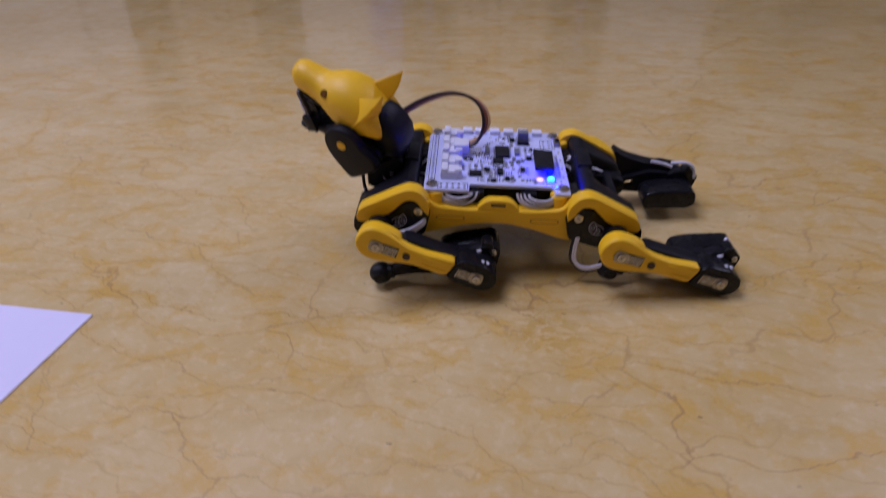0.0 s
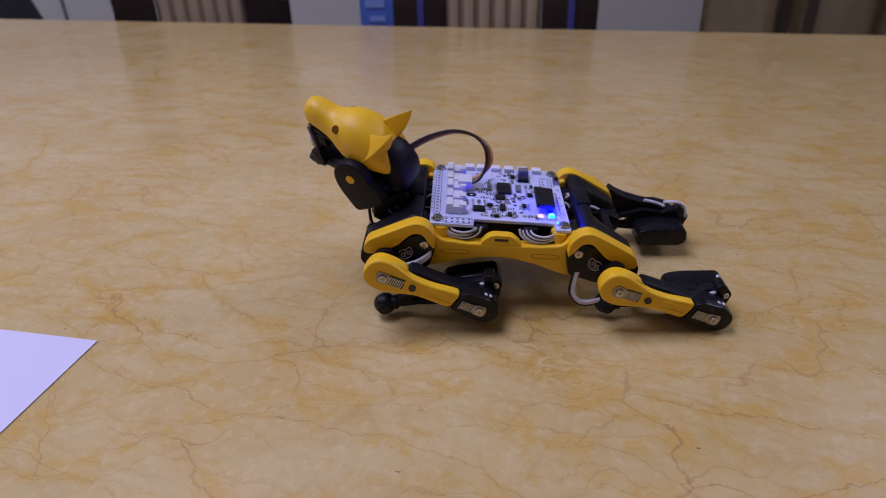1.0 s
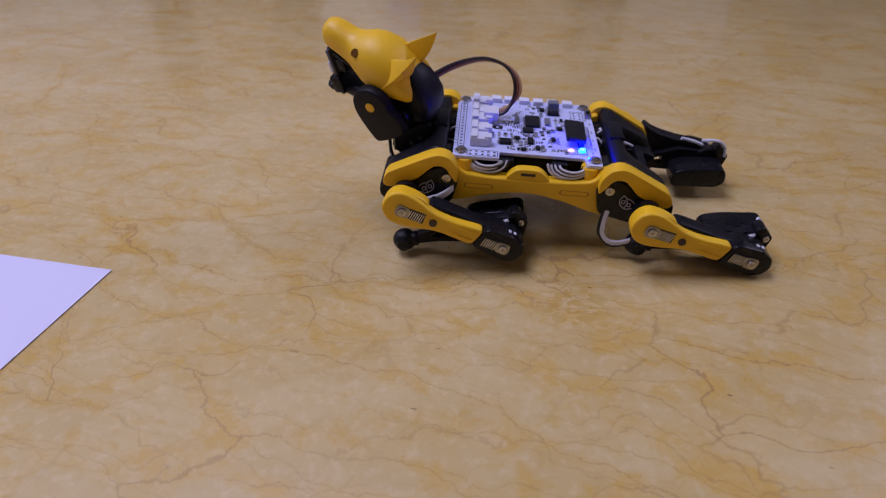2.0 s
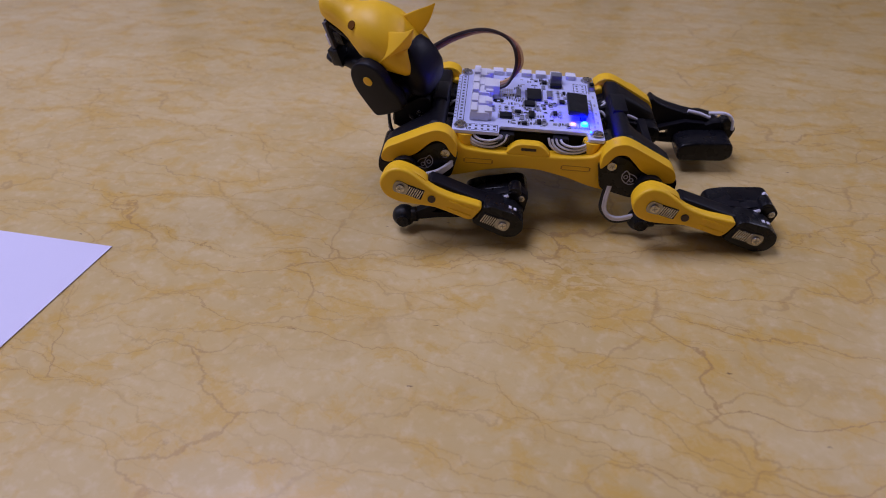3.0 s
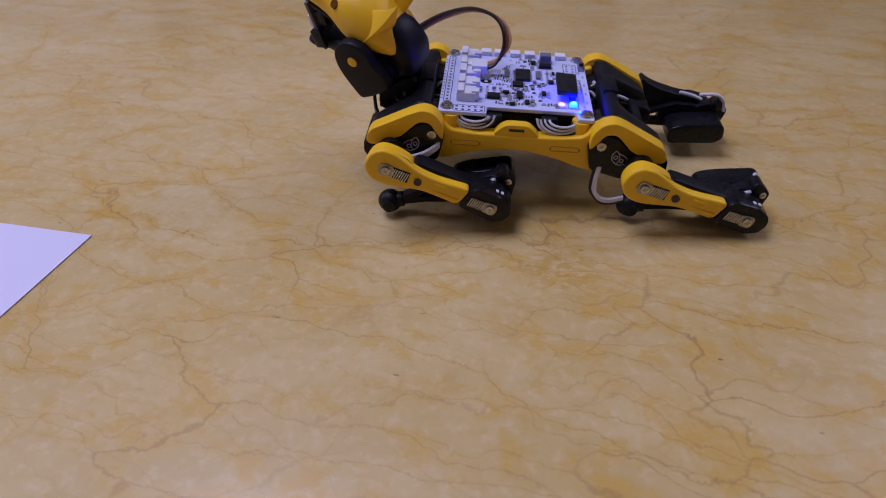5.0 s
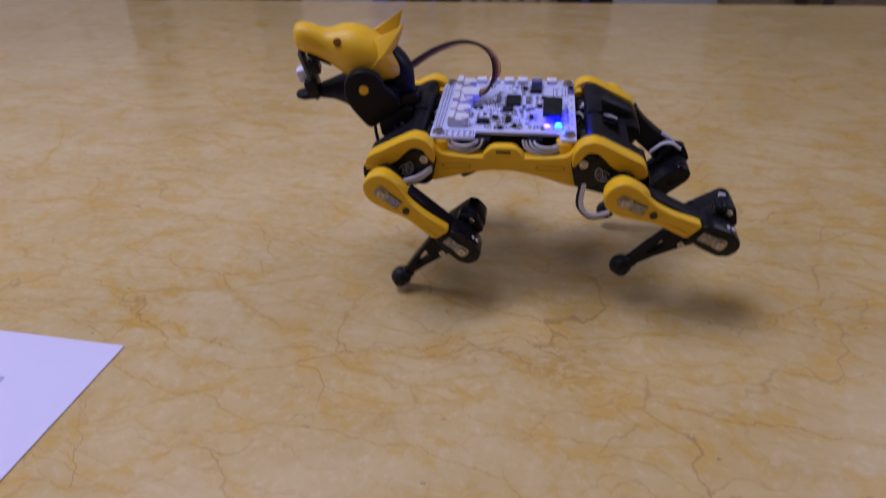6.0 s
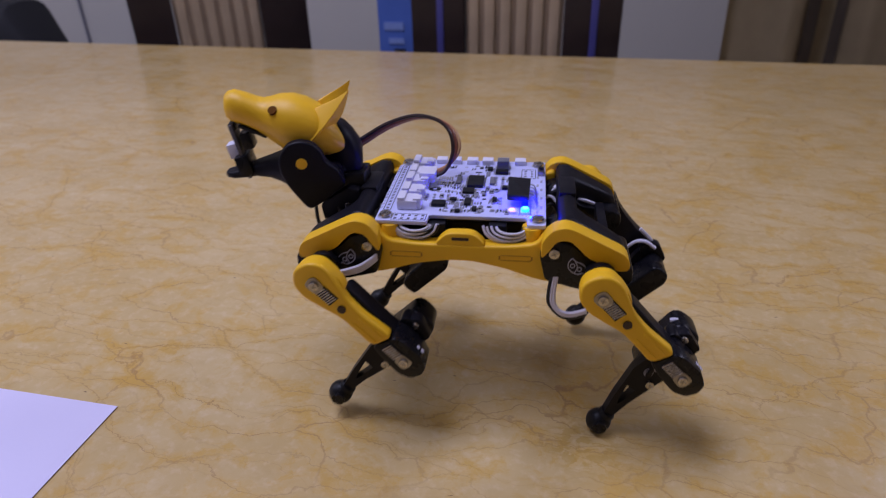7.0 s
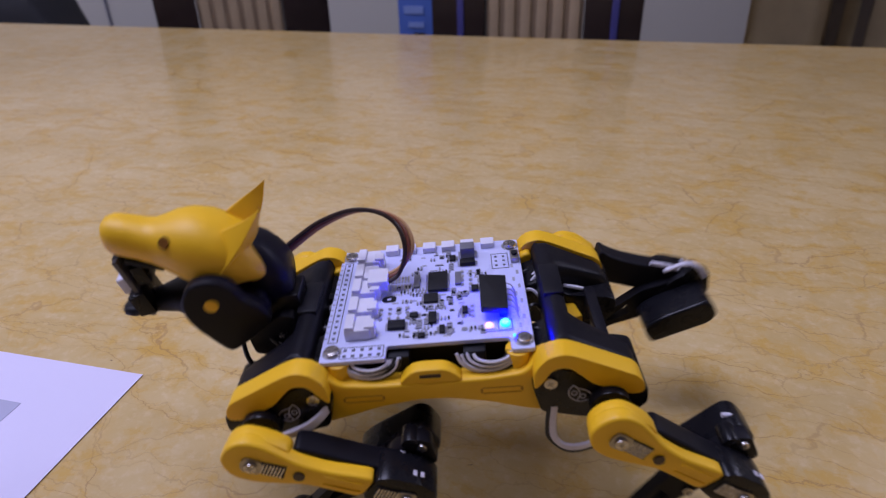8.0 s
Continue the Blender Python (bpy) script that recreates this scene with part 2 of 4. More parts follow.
def bevelled(bm, width, segments=2, limit=25):
    if width > 0:
        bmesh.ops.recalc_face_normals(bm, faces=bm.faces)
        edges = [e for e in bm.edges if len(e.link_faces) == 2 and e.calc_face_angle(0) > radians(limit)]
        bmesh.ops.bevel(bm, geom=edges, offset=width, offset_type="OFFSET", segments=segments, profile=0.6, affect="EDGES", clamp_overlap=True)
    return bm


def box(cx, cy, cz, sx, sy, sz, bevel=0.0, turn=None, bm=None, segments=2):
    b2 = bmesh.new()
    bmesh.ops.create_cube(b2, size=1, matrix=Matrix.Diagonal((sx, sy, sz, 1)))
    bevelled(b2, bevel, segments)
    m = Matrix.Translation((cx, cy, cz)) @ (turn if turn else Matrix.Identity(4))
    bmesh.ops.transform(b2, matrix=m, verts=b2.verts)
    return merged(bm, b2)


def merged(bm, b2):
    if bm is None:
        return b2
    me = bpy.data.meshes.new("scratch")
    b2.to_mesh(me)
    b2.free()
    bm.from_mesh(me)
    bpy.data.meshes.remove(me)
    return bm


def rounded(points, radius=0.0, steps=4):
    """Corners of a closed outline cut round by quadratic curves."""
    if radius <= 0:
        return [tuple(p) for p in points]
    out = []
    n = len(points)
    for i in range(n):
        a, p, c = (Vector(points[(i + k) % n]) for k in (-1, 0, 1))
        da, dc = a - p, c - p
        r1, r2 = min(radius, da.length * 0.45), min(radius, dc.length * 0.45)
        s, e = p + da.normalized() * r1, p + dc.normalized() * r2
        for k in range(steps + 1):
            t = k / steps
            out.append(tuple((1 - t) ** 2 * s + 2 * t * (1 - t) * p + t * t * e))
    return out


def prism(outline, lo, hi, axis="y", bevel=0.0, radius=0.0, segments=2, bm=None):
    """An outline in the plane across the axis, drawn out from lo to hi."""
    pts = rounded(outline, radius)
    b2 = bmesh.new()

    def at(p, h):
        return (p[0], h, p[1]) if axis == "y" else (p[0], p[1], h)
    bottom = [b2.verts.new(at(p, lo)) for p in pts]
    top = [b2.verts.new(at(p, hi)) for p in pts]
    caps = [b2.faces.new(bottom), b2.faces.new(top[::-1])]
    n = len(pts)
    for i in range(n):
        b2.faces.new((bottom[i], top[i], top[(i + 1) % n], bottom[(i + 1) % n]))
    bmesh.ops.recalc_face_normals(b2, faces=b2.faces)
    if bevel > 0:
        rim = [e for f in caps for e in f.edges]
        bmesh.ops.bevel(b2, geom=rim, offset=bevel, offset_type="OFFSET", segments=segments, profile=0.6, affect="EDGES", clamp_overlap=True)
    return merged(bm, b2)


def cylinder(at, axis, r, h, seg=20, bevel=0.0, r2=None, bm=None):
    b2 = bmesh.new()
    bmesh.ops.create_cone(b2, cap_ends=True, segments=seg, radius1=r, radius2=r if r2 is None else r2, depth=h)
    bevelled(b2, bevel, 2, 50)
    q = Vector(axis).to_track_quat("Z", "Y").to_matrix().to_4x4()
    bmesh.ops.transform(b2, matrix=Matrix.Translation(at) @ q, verts=b2.verts)
    return merged(bm, b2)


def ball(at, r, sx=1, sy=1, sz=1, u=20, v=12, bm=None):
    b2 = bmesh.new()
    bmesh.ops.create_uvsphere(b2, u_segments=u, v_segments=v, radius=r)
    bmesh.ops.transform(b2, matrix=Matrix.Translation(at) @ Matrix.Diagonal((sx, sy, sz, 1)), verts=b2.verts)
    return merged(bm, b2)


def spline(points, per=6):
    """A smooth line through the points."""
    P = [Vector(p) for p in points]
    P = [P[0] * 2 - P[1]] + P + [P[-1] * 2 - P[-2]]
    out = []
    for i in range(1, len(P) - 2):
        a, b, c, d = P[i - 1:i + 3]
        for k in range(per):
            t = k / per
            out.append(0.5 * (2 * b + (c - a) * t + (2 * a - 5 * b + 4 * c - d) * t * t + (3 * b - a - 3 * c + d) * t ** 3))
    return out + [P[-2]]


def tube(points, r, seg=8, flat=1.0, per=6, bm=None):
    path = spline(points, per)
    b2 = bmesh.new()
    rings = []
    side = None
    for i, p in enumerate(path):
        d = (path[min(i + 1, len(path) - 1)] - path[max(i - 1, 0)]).normalized()
        if side is None:
            side = d.cross(Vector((0, 0, 1)))
            if side.length < 0.1:
                side = d.cross(Vector((0, 1, 0)))
        side = (side - d * side.dot(d)).normalized()
        up = d.cross(side)
        rings.append([b2.verts.new(p + r * (math.cos(a) * side * flat + math.sin(a) * up)) for a in (2 * math.pi * k / seg for k in range(seg))])
    for A, B in zip(rings, rings[1:]):
        for k in range(seg):
            b2.faces.new((A[k], A[(k + 1) % seg], B[(k + 1) % seg], B[k]))
    b2.faces.new(rings[0][::-1])
    b2.faces.new(rings[-1])
    return merged(bm, b2)


def loft(sections, seg=28, power=2.3):
    """A skin over sections (x, top, bottom, half width) along x."""
    b2 = bmesh.new()
    rings = []
    for x, top, low, half in sections:
        cz, hz = (top + low) / 2, (top - low) / 2
        ring = []
        for k in range(seg):
            a = 2 * math.pi * k / seg
            c, s = math.cos(a), math.sin(a)
            ring.append(b2.verts.new((x, half * math.copysign(abs(c) ** (2 / power), c), cz + hz * math.copysign(abs(s) ** (2 / power), s))))
        rings.append(ring)
    for A, B in zip(rings, rings[1:]):
        for k in range(seg):
            b2.faces.new((A[k], A[(k + 1) % seg], B[(k + 1) % seg], B[k]))
    b2.faces.new(rings[0])
    b2.faces.new(rings[-1][::-1])
    return b2


def mm(points):
    return [tuple(v / 1000 for v in p) for p in points]


# ---- the room, squared to the table ----
ROOM = pose(-0.15, 0.745, 0, 0, 0, -8.67)


def set_in_room(ob, m=None):
    ob.matrix_world = ROOM @ (m if m else Matrix.Identity(4))
    return ob


def slab(name, cx, cy, cz, sx, sy, sz, mat, label="", category=""):
    ob = part(name, box(0, 0, 0, sx, sy, sz), mat)
    set_in_room(ob, pose(cx, cy, cz))
    return tagged(ob, label, category, kind="structure")


slab("floor", -0.3, -1.0, -0.80, 5.2, 4.6, 0.10, FLOOR, "brown wooden floor of the room", "floor")
slab("ceiling", -0.3, -1.0, 1.75, 5.2, 4.6, 0.10, CEIL, "plain white painted ceiling", "ceiling")
slab("wall_north", -0.3, 0.80, 0.475, 5.0, 0.10, 2.45, WALL, "grey-white painted wall behind the chairs", "wall")
slab("wall_south", -0.3, -3.2, 0.475, 5.0, 0.10, 2.45, WALL, "plain grey-white painted wall", "wall")
slab("wall_west", -2.85, -1.0, 0.475, 0.10, 4.6, 2.45, WALL, "plain grey-white painted side wall", "wall")
slab("wall_east", 2.25, -1.0, 0.475, 0.10, 4.6, 2.45, WALL, "plain grey-white painted side wall", "wall")
seam = slab("trim", -1.20, 0.747, 0.475, 0.006, 0.006, 2.45, GREY_PART, "thin dark vertical seam on the wall", "trim")


def marble_table():
    top = part("marble_table", box(0, -0.575, -0.0175, 2.1, 1.15, 0.035, 0.004), MARBLE)
    for x in (-0.85, 0.85):
        for y in (-1.05, -0.1):
            part("leg", box(x, y, -0.3925, 0.07, 0.07, 0.715, 0.004), WOOD_DARK, top, "dark wooden table leg")
    set_in_room(top)
    return tagged(top, "polished cream-yellow marble dining table with thin brown veins", "table")


def paper_sheet():
    sheet = part("paper_sheet", box(-0.148, -0.105, 0.0003, 0.296, 0.21, 0.0003), PAPER)
    part("printed_block", box(-0.060, -0.037, 0.0006, 0.036, 0.016, 0.0002), PRINT, sheet, "grey printed block")
    sheet.matrix_world = pose(-0.1912, -0.0060, 0.0002, 0, 0, -8.0)
    return tagged(sheet, "blank white paper sheet lying flat on the marble table", "paper")


def dining_chair(u, d, turn, width):
    """A dark chair with an upright ribbed back; its back's middle stands at u along the table's far edge and d behind it."""
    root = new("dining_chair")
    half = width / 2
    for s in (-1, 1):
        outer = half * 1000 + 42
        inner = half * 1000 - 40
        if turn and s < 0:
            outer -= 16
        rim = [(s * inner, -750), (s * outer, -750), (s * (outer + 4), 230), (s * (inner - 4), 230)]
        part("back_post", prism(mm(rim), -0.02, 0.02, bevel=0.004), WOOD_DARK, root)
        if not turn:
            # coloured strip stands in for the bluish reflection on the glossy post
            part("sheen_strip", box(s * half + 0.004, -0.0205, 0.02, 0.011, 0.003, 0.36, 0.001), SHEEN, root, "thin strip painting a blue-violet sheen on the post")
        part("front_leg", box(s * half, -0.40, -0.53, 0.045, 0.045, 0.44, 0.004), WOOD_DARK, root)
    part("seat", box(0, -0.21, -0.295, width + 0.06, 0.44, 0.045, 0.012), WOOD_LIGHT, root, "padded light brown seat")
    part("top_rail", box(0, 0, 0.255, width + 0.09, 0.036, 0.06, 0.008), WOOD_DARK, root)
    part("lower_rail", box(0, 0, -0.20, width - 0.07, 0.03, 0.05, 0.006), WOOD_DARK, root)
    n = 6
    span = width - 0.090
    for i in range(n):
        x = -span / 2 + span * (i + 0.5) / n
        part("slat", box(x, -0.004, 0.025, span / n * 0.68, 0.022, 0.42, 0.005), WOOD_LIGHT, root)
    part("back_panel", box(0, -0.004, 0.025, span, 0.012, 0.415, 0.002), material("brown_panel_wood", (0.30, 0.22, 0.14), 0.5, 0, 0.2, 25), root)
    set_in_room(root, pose(u, d, 0, 0, 0, turn))
    return tagged(root, "dark-stained wooden dining chair with ribbed light-brown back, turned askew" if turn else "dark-stained wooden dining chair with ribbed back and painted-on blue-violet sheen", "chair", "chairs behind the table")


def curtain():
    b = bmesh.new()
    cols = []
    n = 150
    x0, x1 = 0.0, 0.75
    for i in range(n + 1):
        x = x0 + (x1 - x0) * i / n
        y = 0.034 * math.sin(x * 36 + 0.6) + 0.008 * math.sin(x * 87 + 1.0)
        cols.append((b.verts.new((x + 0.03, y, -0.72)), b.verts.new((x, y + 0.004, 1.68))))
    for A, B in zip(cols, cols[1:]):
        b.faces.new((A[0], B[0], B[1], A[1]))
    bmesh.ops.solidify(b, geom=b.faces[:], thickness=0.003)
    c = part("curtain", b, CURTAIN)
    set_in_room(c, pose(0.515, 0.62, 0))
    tagged(c, "khaki-brown floor-length curtain hanging in folds against the wall", "curtain")
    for x, w in ((0.150, 0.030), (0.214, 0.018)):
        pts = [(x + w * k / 8, 0.034 * math.sin((x + w * k / 8) * 36 + 0.6) + 0.008 * math.sin((x + w * k / 8) * 87 + 1.0) - 0.006) for k in range(9)]
        bb = bmesh.new()
        lo = [bb.verts.new((px + 0.03, py, -0.72)) for px, py in pts]
        hi = [bb.verts.new((px, py, 1.68)) for px, py in pts]
        for i in range(8):
            bb.faces.new((lo[i], lo[i + 1], hi[i + 1], hi[i]))
        bmesh.ops.solidify(bb, geom=bb.faces[:], thickness=0.002)
        part("stripe", bb, CURTAIN_DARK, c, "dark vertical stripe")
    return c


def blue_card():
    root = part("blue_box", box(0, 0, 0, 0.074, 0.05, 0.30, 0.003), BLUE_BOX)
    part("printed_bar", box(-0.006, -0.0262, 0.005, 0.038, 0.001, 0.014), BLUE_PALE, root, "pale printed bar")
    part("printed_bar", box(-0.002, -0.0262, -0.022, 0.030, 0.001, 0.010), BLUE_PALE, root, "pale printed bar")
    part("printed_spot", box(0.004, -0.0262, -0.042, 0.022, 0.001, 0.012), BAG, root, "dark printed spot")
    return root


def side_stand():
    stand = part("side_stand", box(0, 0, -0.46, 0.30, 0.30, 0.58, 0.006), WOOD_DARK)
    set_in_room(stand, pose(-0.105, 0.34, 0))
    tagged(stand, "dark wooden side stand behind the table", "stand")
    b = blue_card()
    set_in_room(b, pose(-0.100, 0.30, -0.02))
    tagged(b, "blue printed cardboard box standing behind the table", "box")


def dark_bag():
    b = loft([(-0.14, 0.0, -0.36, 0.05), (-0.13, 0.02, -0.37, 0.09), (0.0, 0.01, -0.37, 0.11), (0.10, 0.0, -0.37, 0.09), (0.16, -0.10, -0.37, 0.06), (0.19, -0.30, -0.37, 0.05)], 24, 3.5)
    ob = part("black_bag", b, BAG)
    set_in_room(ob, pose(-1.17, 0.42, 0))
    tagged(ob, "black cloth bag sitting on a low bench", "bag")
    bench = part("low_bench", box(0, 0, -0.56, 0.5, 0.30, 0.38, 0.01), WOOD_DARK)
    set_in_room(bench, pose(-1.17, 0.42, 0))
    tagged(bench, "dark wooden low bench under a bag", "bench")


marble_table()
paper_sheet()
dining_chair(0.136, 0.155, 0, 0.245)
dining_chair(-0.436, 0.22, 37, 0.245)
curtain()
side_stand()
dark_bag()


# ---- the robot dog: x to the tail, y to its right side, z up; origin amid the four shoulder axles ----
HALF, SIDE = 0.0535, 0.0550
THIGH, SHIN = 0.0475, 0.0463
FAR = -0.0078  # the board sits off centre, so the right side lies closer to it
robot = new("robot_dog")
tagged(robot, "yellow and black plastic robot dog with an open white circuit board", "robot")


def screw(name, at, axis, r, parent):
    a = Vector(axis).normalized()
    b = cylinder(Vector(at), a, r, r * 0.8, 18, r * 0.18)
    s = part(name, b, STEEL, parent, "steel screw head")
    # cross of raised bars; its darker steel paints the driver recess's shade
    slot = bmesh.new()
    q = a.to_track_quat("Z", "Y").to_matrix().to_4x4()
    for turn in (0, 90):
        box(0, 0, 0, r * 1.15, r * 0.24, r * 0.1, 0, None, slot)
        if turn == 0:
            bmesh.ops.rotate(slot, verts=slot.verts, cent=(0, 0, 0), matrix=Matrix.Rotation(radians(90), 3, "Z"))
    bmesh.ops.transform(slot, matrix=Matrix.Translation(Vector(at) + a * r * 0.42) @ q @ pose(0, 0, 0, 0, 0, 30), verts=slot.verts)
    return s, slot


def side_frame(s):
    """The yellow side beam with its arched belly, its clip and the raised ends; s is -1 or 1."""
    body = mm([(-33, 15), (-29, 9.6), (-18, 8.4), (-9, 8.3), (9, 8.3), (18, 8.5), (29, 9.8), (33, 15.5), (37, 16.5), (38, -7.2), (29, -5.6), (18, -1.7), (5, 1.2), (-5, 1.3), (-17, -0.7), (-28, -4.2), (-37, -6.2), (-38, 15)])
    f = part("side_frame", prism(body, s * 0.0350, s * 0.0286, bevel=0.0021, radius=0.0030, segments=4), YELLOW, robot, "glossy yellow side beam")
    clip = prism(mm([(-10.4, 8.0), (-7.4, 11.4), (-4.6, 13.4), (4.6, 13.4), (7.4, 11.4), (10.4, 8.0)]), s * 0.0347, s * 0.0300, bevel=0.0012, radius=0.0026, segments=3)
    part("clip", clip, YELLOW, f)
    # no opening is cut; a brown bar paints the slot's shade
    part("slot", box(0, s * 0.0347, 0.0110, 0.0066, 0.0005, 0.0013, 0.0002), WIRE_BROWN, f, "dark bar painting the shade of the clip's slot")
    # dark-yellow bars paint in the shade along the moulded recesses
    for x in (-0.0215, 0.0215):
        for dx in (-0.0062, 0.0062):
            part("recess_end_shade", box(x + dx, s * 0.0349, 0.0036, 0.0007, 0.0005, 0.0017, 0.0001), RECESS_SHADE, f, "painted shade at the end of a moulded recess")
        for dz in (-0.0011, 0.0011):
            part("recess_shade_line", box(x, s * 0.03495, 0.0036 + dz, 0.0118, 0.0004, 0.00035, 0.0001), RECESS_SHADE, f, "painted shade along the edge of a moulded recess")
    return f


def lowered(points, by):
    return [(x, z - by) for x, z in mm(points)]


def hip(fx, s):
    """Servo, yellow cover and screw of one shoulder; fx -1 front, 1 rear."""
    case = lowered([(fx * 30.5, 9), (fx * 33, 14.0), (fx * 38, 15.6), (fx * 43, 13.8), (fx * 48, 8.6), (fx * 62, 6.5), (fx * 65.6, 5.2), (fx * 65.8, -1.0), (fx * 60, -6.0), (fx * 46, -5.5), (fx * 33, -2.0)], 0.0019)
    v = part("servo", prism(case, s * 0.0383, s * 0.014, bevel=0.001, radius=0.0018), SERVO_BLACK, robot, "black servo case")
    if s < 0:
        sc, slot = screw("ear_screw", (fx * 0.0360, s * 0.0386, 0.0086), (0, s, 0), 0.0021, v)
        part("screw_slot", slot, STEEL_DARK, v)
        ring = bmesh.new()
        ye = s * 0.0384
        for cx, cz, r in ((43.1, 3.4, 0.85), (45.7, 2.0, 0.85)):
            tube([(fx * (cx + r * math.cos(q)) / 1000, ye, (cz + r * math.sin(q)) / 1000) for q in (k * math.pi / 5 for k in range(11))], 0.00022, 5, 1, 2, ring)
        face = mm([(41.4, 4.6), (41.6, 2.4), (43.2, 0.6), (45.2, -0.2), (47.2, 0.4), (48.6, -0.6), (48.2, 2.6), (46.6, 4.4), (44.2, 5.4), (42.8, 6.6), (41.4, 4.6)])
        tube([(fx * x, ye, z) for x, z in face], 0.00024, 5, 1, 3, ring)
        tube([(fx * 0.0441, ye, 0.0053), (fx * 0.0449, ye, 0.0030), (fx * 0.0440, ye, 0.0003)], 0.00020, 5, 1, 3, ring)
        part("emblem", ring, EMBLEM, v, "thin grey printed emblem")
    cover = lowered([(fx * 31.0, 8), (fx * 31.2, 15.5), (fx * 35, 20.6), (fx * 40, 21.9), (fx * 44.5, 20.2), (fx * 62.2, 11.2), (fx * 64.2, 7.6), (fx * 64.0, 4.6), (fx * 60.5, 3.8), (fx * 48.5, 9.2), (fx * 45.2, 12.8), (fx * 41.4, 16.4), (fx * 36.8, 16.0), (fx * 33.8, 11)], 0.0019)
    part("hip_cover", prism(cover, s * 0.0392, s * 0.0318, bevel=0.0014, radius=0.0022, segments=3), YELLOW, robot, "yellow shoulder cover")


def cross_member(fx):
    """The black hourglass bridge between two shoulders: a beam along the board's end with a wing to each side."""
    b = bmesh.new()
    rows = []
    n = 44
    for k in range(n + 1):
        y = -0.0316 + 0.0554 * k / n
        w = abs(y + 0.0039) / 0.0277
        f = min(1.0, max(0.0, (w - 0.46) / 0.24))
        f = f * f * (3 - 2 * f)
        lip = 0.0014 * max(0.0, (w - 0.93) / 0.07) ** 2
        out = 0.0452 + 0.0186 * f - lip
        ramp = 0.0177 - (out - 0.0446) * 0.52 - lip * 0.4
        low = 0.0090 - 0.0136 * f
        top = 0.0194 - lip
        ring = [(0.0372, 0.0085 - 0.0065 * f), (0.0372, 0.0150), (0.0376, 0.0174), (0.0386, 0.0188), (0.0402, top), (0.0424, top - 0.0001), (0.0442, top - 0.0012), (out - 0.0028, ramp + 0.0011), (out - 0.0010, ramp - 0.0005), (out, ramp - 0.0030), (out, low + 0.0010), (out - 0.0012, low), (0.0405, 0.0085 - 0.008 * f)]
        rows.append([b.verts.new((fx * x, y, z)) for x, z in ring])
    for A, B in zip(rows, rows[1:]):
        m = len(A)
        for i in range(m):
            b.faces.new((A[i], A[(i + 1) % m], B[(i + 1) % m], B[i]))
    b.faces.new(rows[0])
    b.faces.new(rows[-1][::-1])
    part("cross_member", b, BLACK, robot, "waisted black bridge between the shoulders", 50)
    if fx > 0:
        part("bridge_strut", box(0.0562, -0.0039, 0.0040, 0.0040, 0.0290, 0.0060, 0.0010), BLACK, robot)
        part("tail_tab", box(0.0486, 0.0040, 0.0010, 0.0050, 0.0120, 0.0040, 0.0008, pose(0, 0, 0, 0, 0, 12)), YELLOW, robot, "small yellow tab in the rear opening")
        part("tail_wire", tube([(0.0450, 0.0120, 0.0075), (0.0500, 0.0090, 0.0082), (0.0545, 0.0100, 0.0060)], 0.0008, 8), WIRE_WHITE, robot)
    part("bridge_ridge", box(fx * 0.0412, -0.0010, 0.0190, 0.0068, 0.0170, 0.0024, 0.0008), BLACK, robot)


def gap_wires(fx):
    """Short servo wires in the gap between the board's end and the bridge."""
    for k, (y, m) in enumerate(((-0.019, WIRE_WHITE), (-0.0165, WIRE_BLACK), (-0.008, WIRE_BLACK), (0.006, WIRE_WHITE), (0.0135, WIRE_BLACK))):
        bend = 0.0015 * (-1) ** k
        part("servo_wire", tube([(fx * 0.0290, y, 0.0085), (fx * 0.0345, y + bend, 0.0118 + 0.0008 * (k % 3)), (fx * 0.0375, y + bend * 2, 0.0100), (fx * 0.0400, y + bend * 2.2, 0.0075)], 0.00068, 7), m, robot)


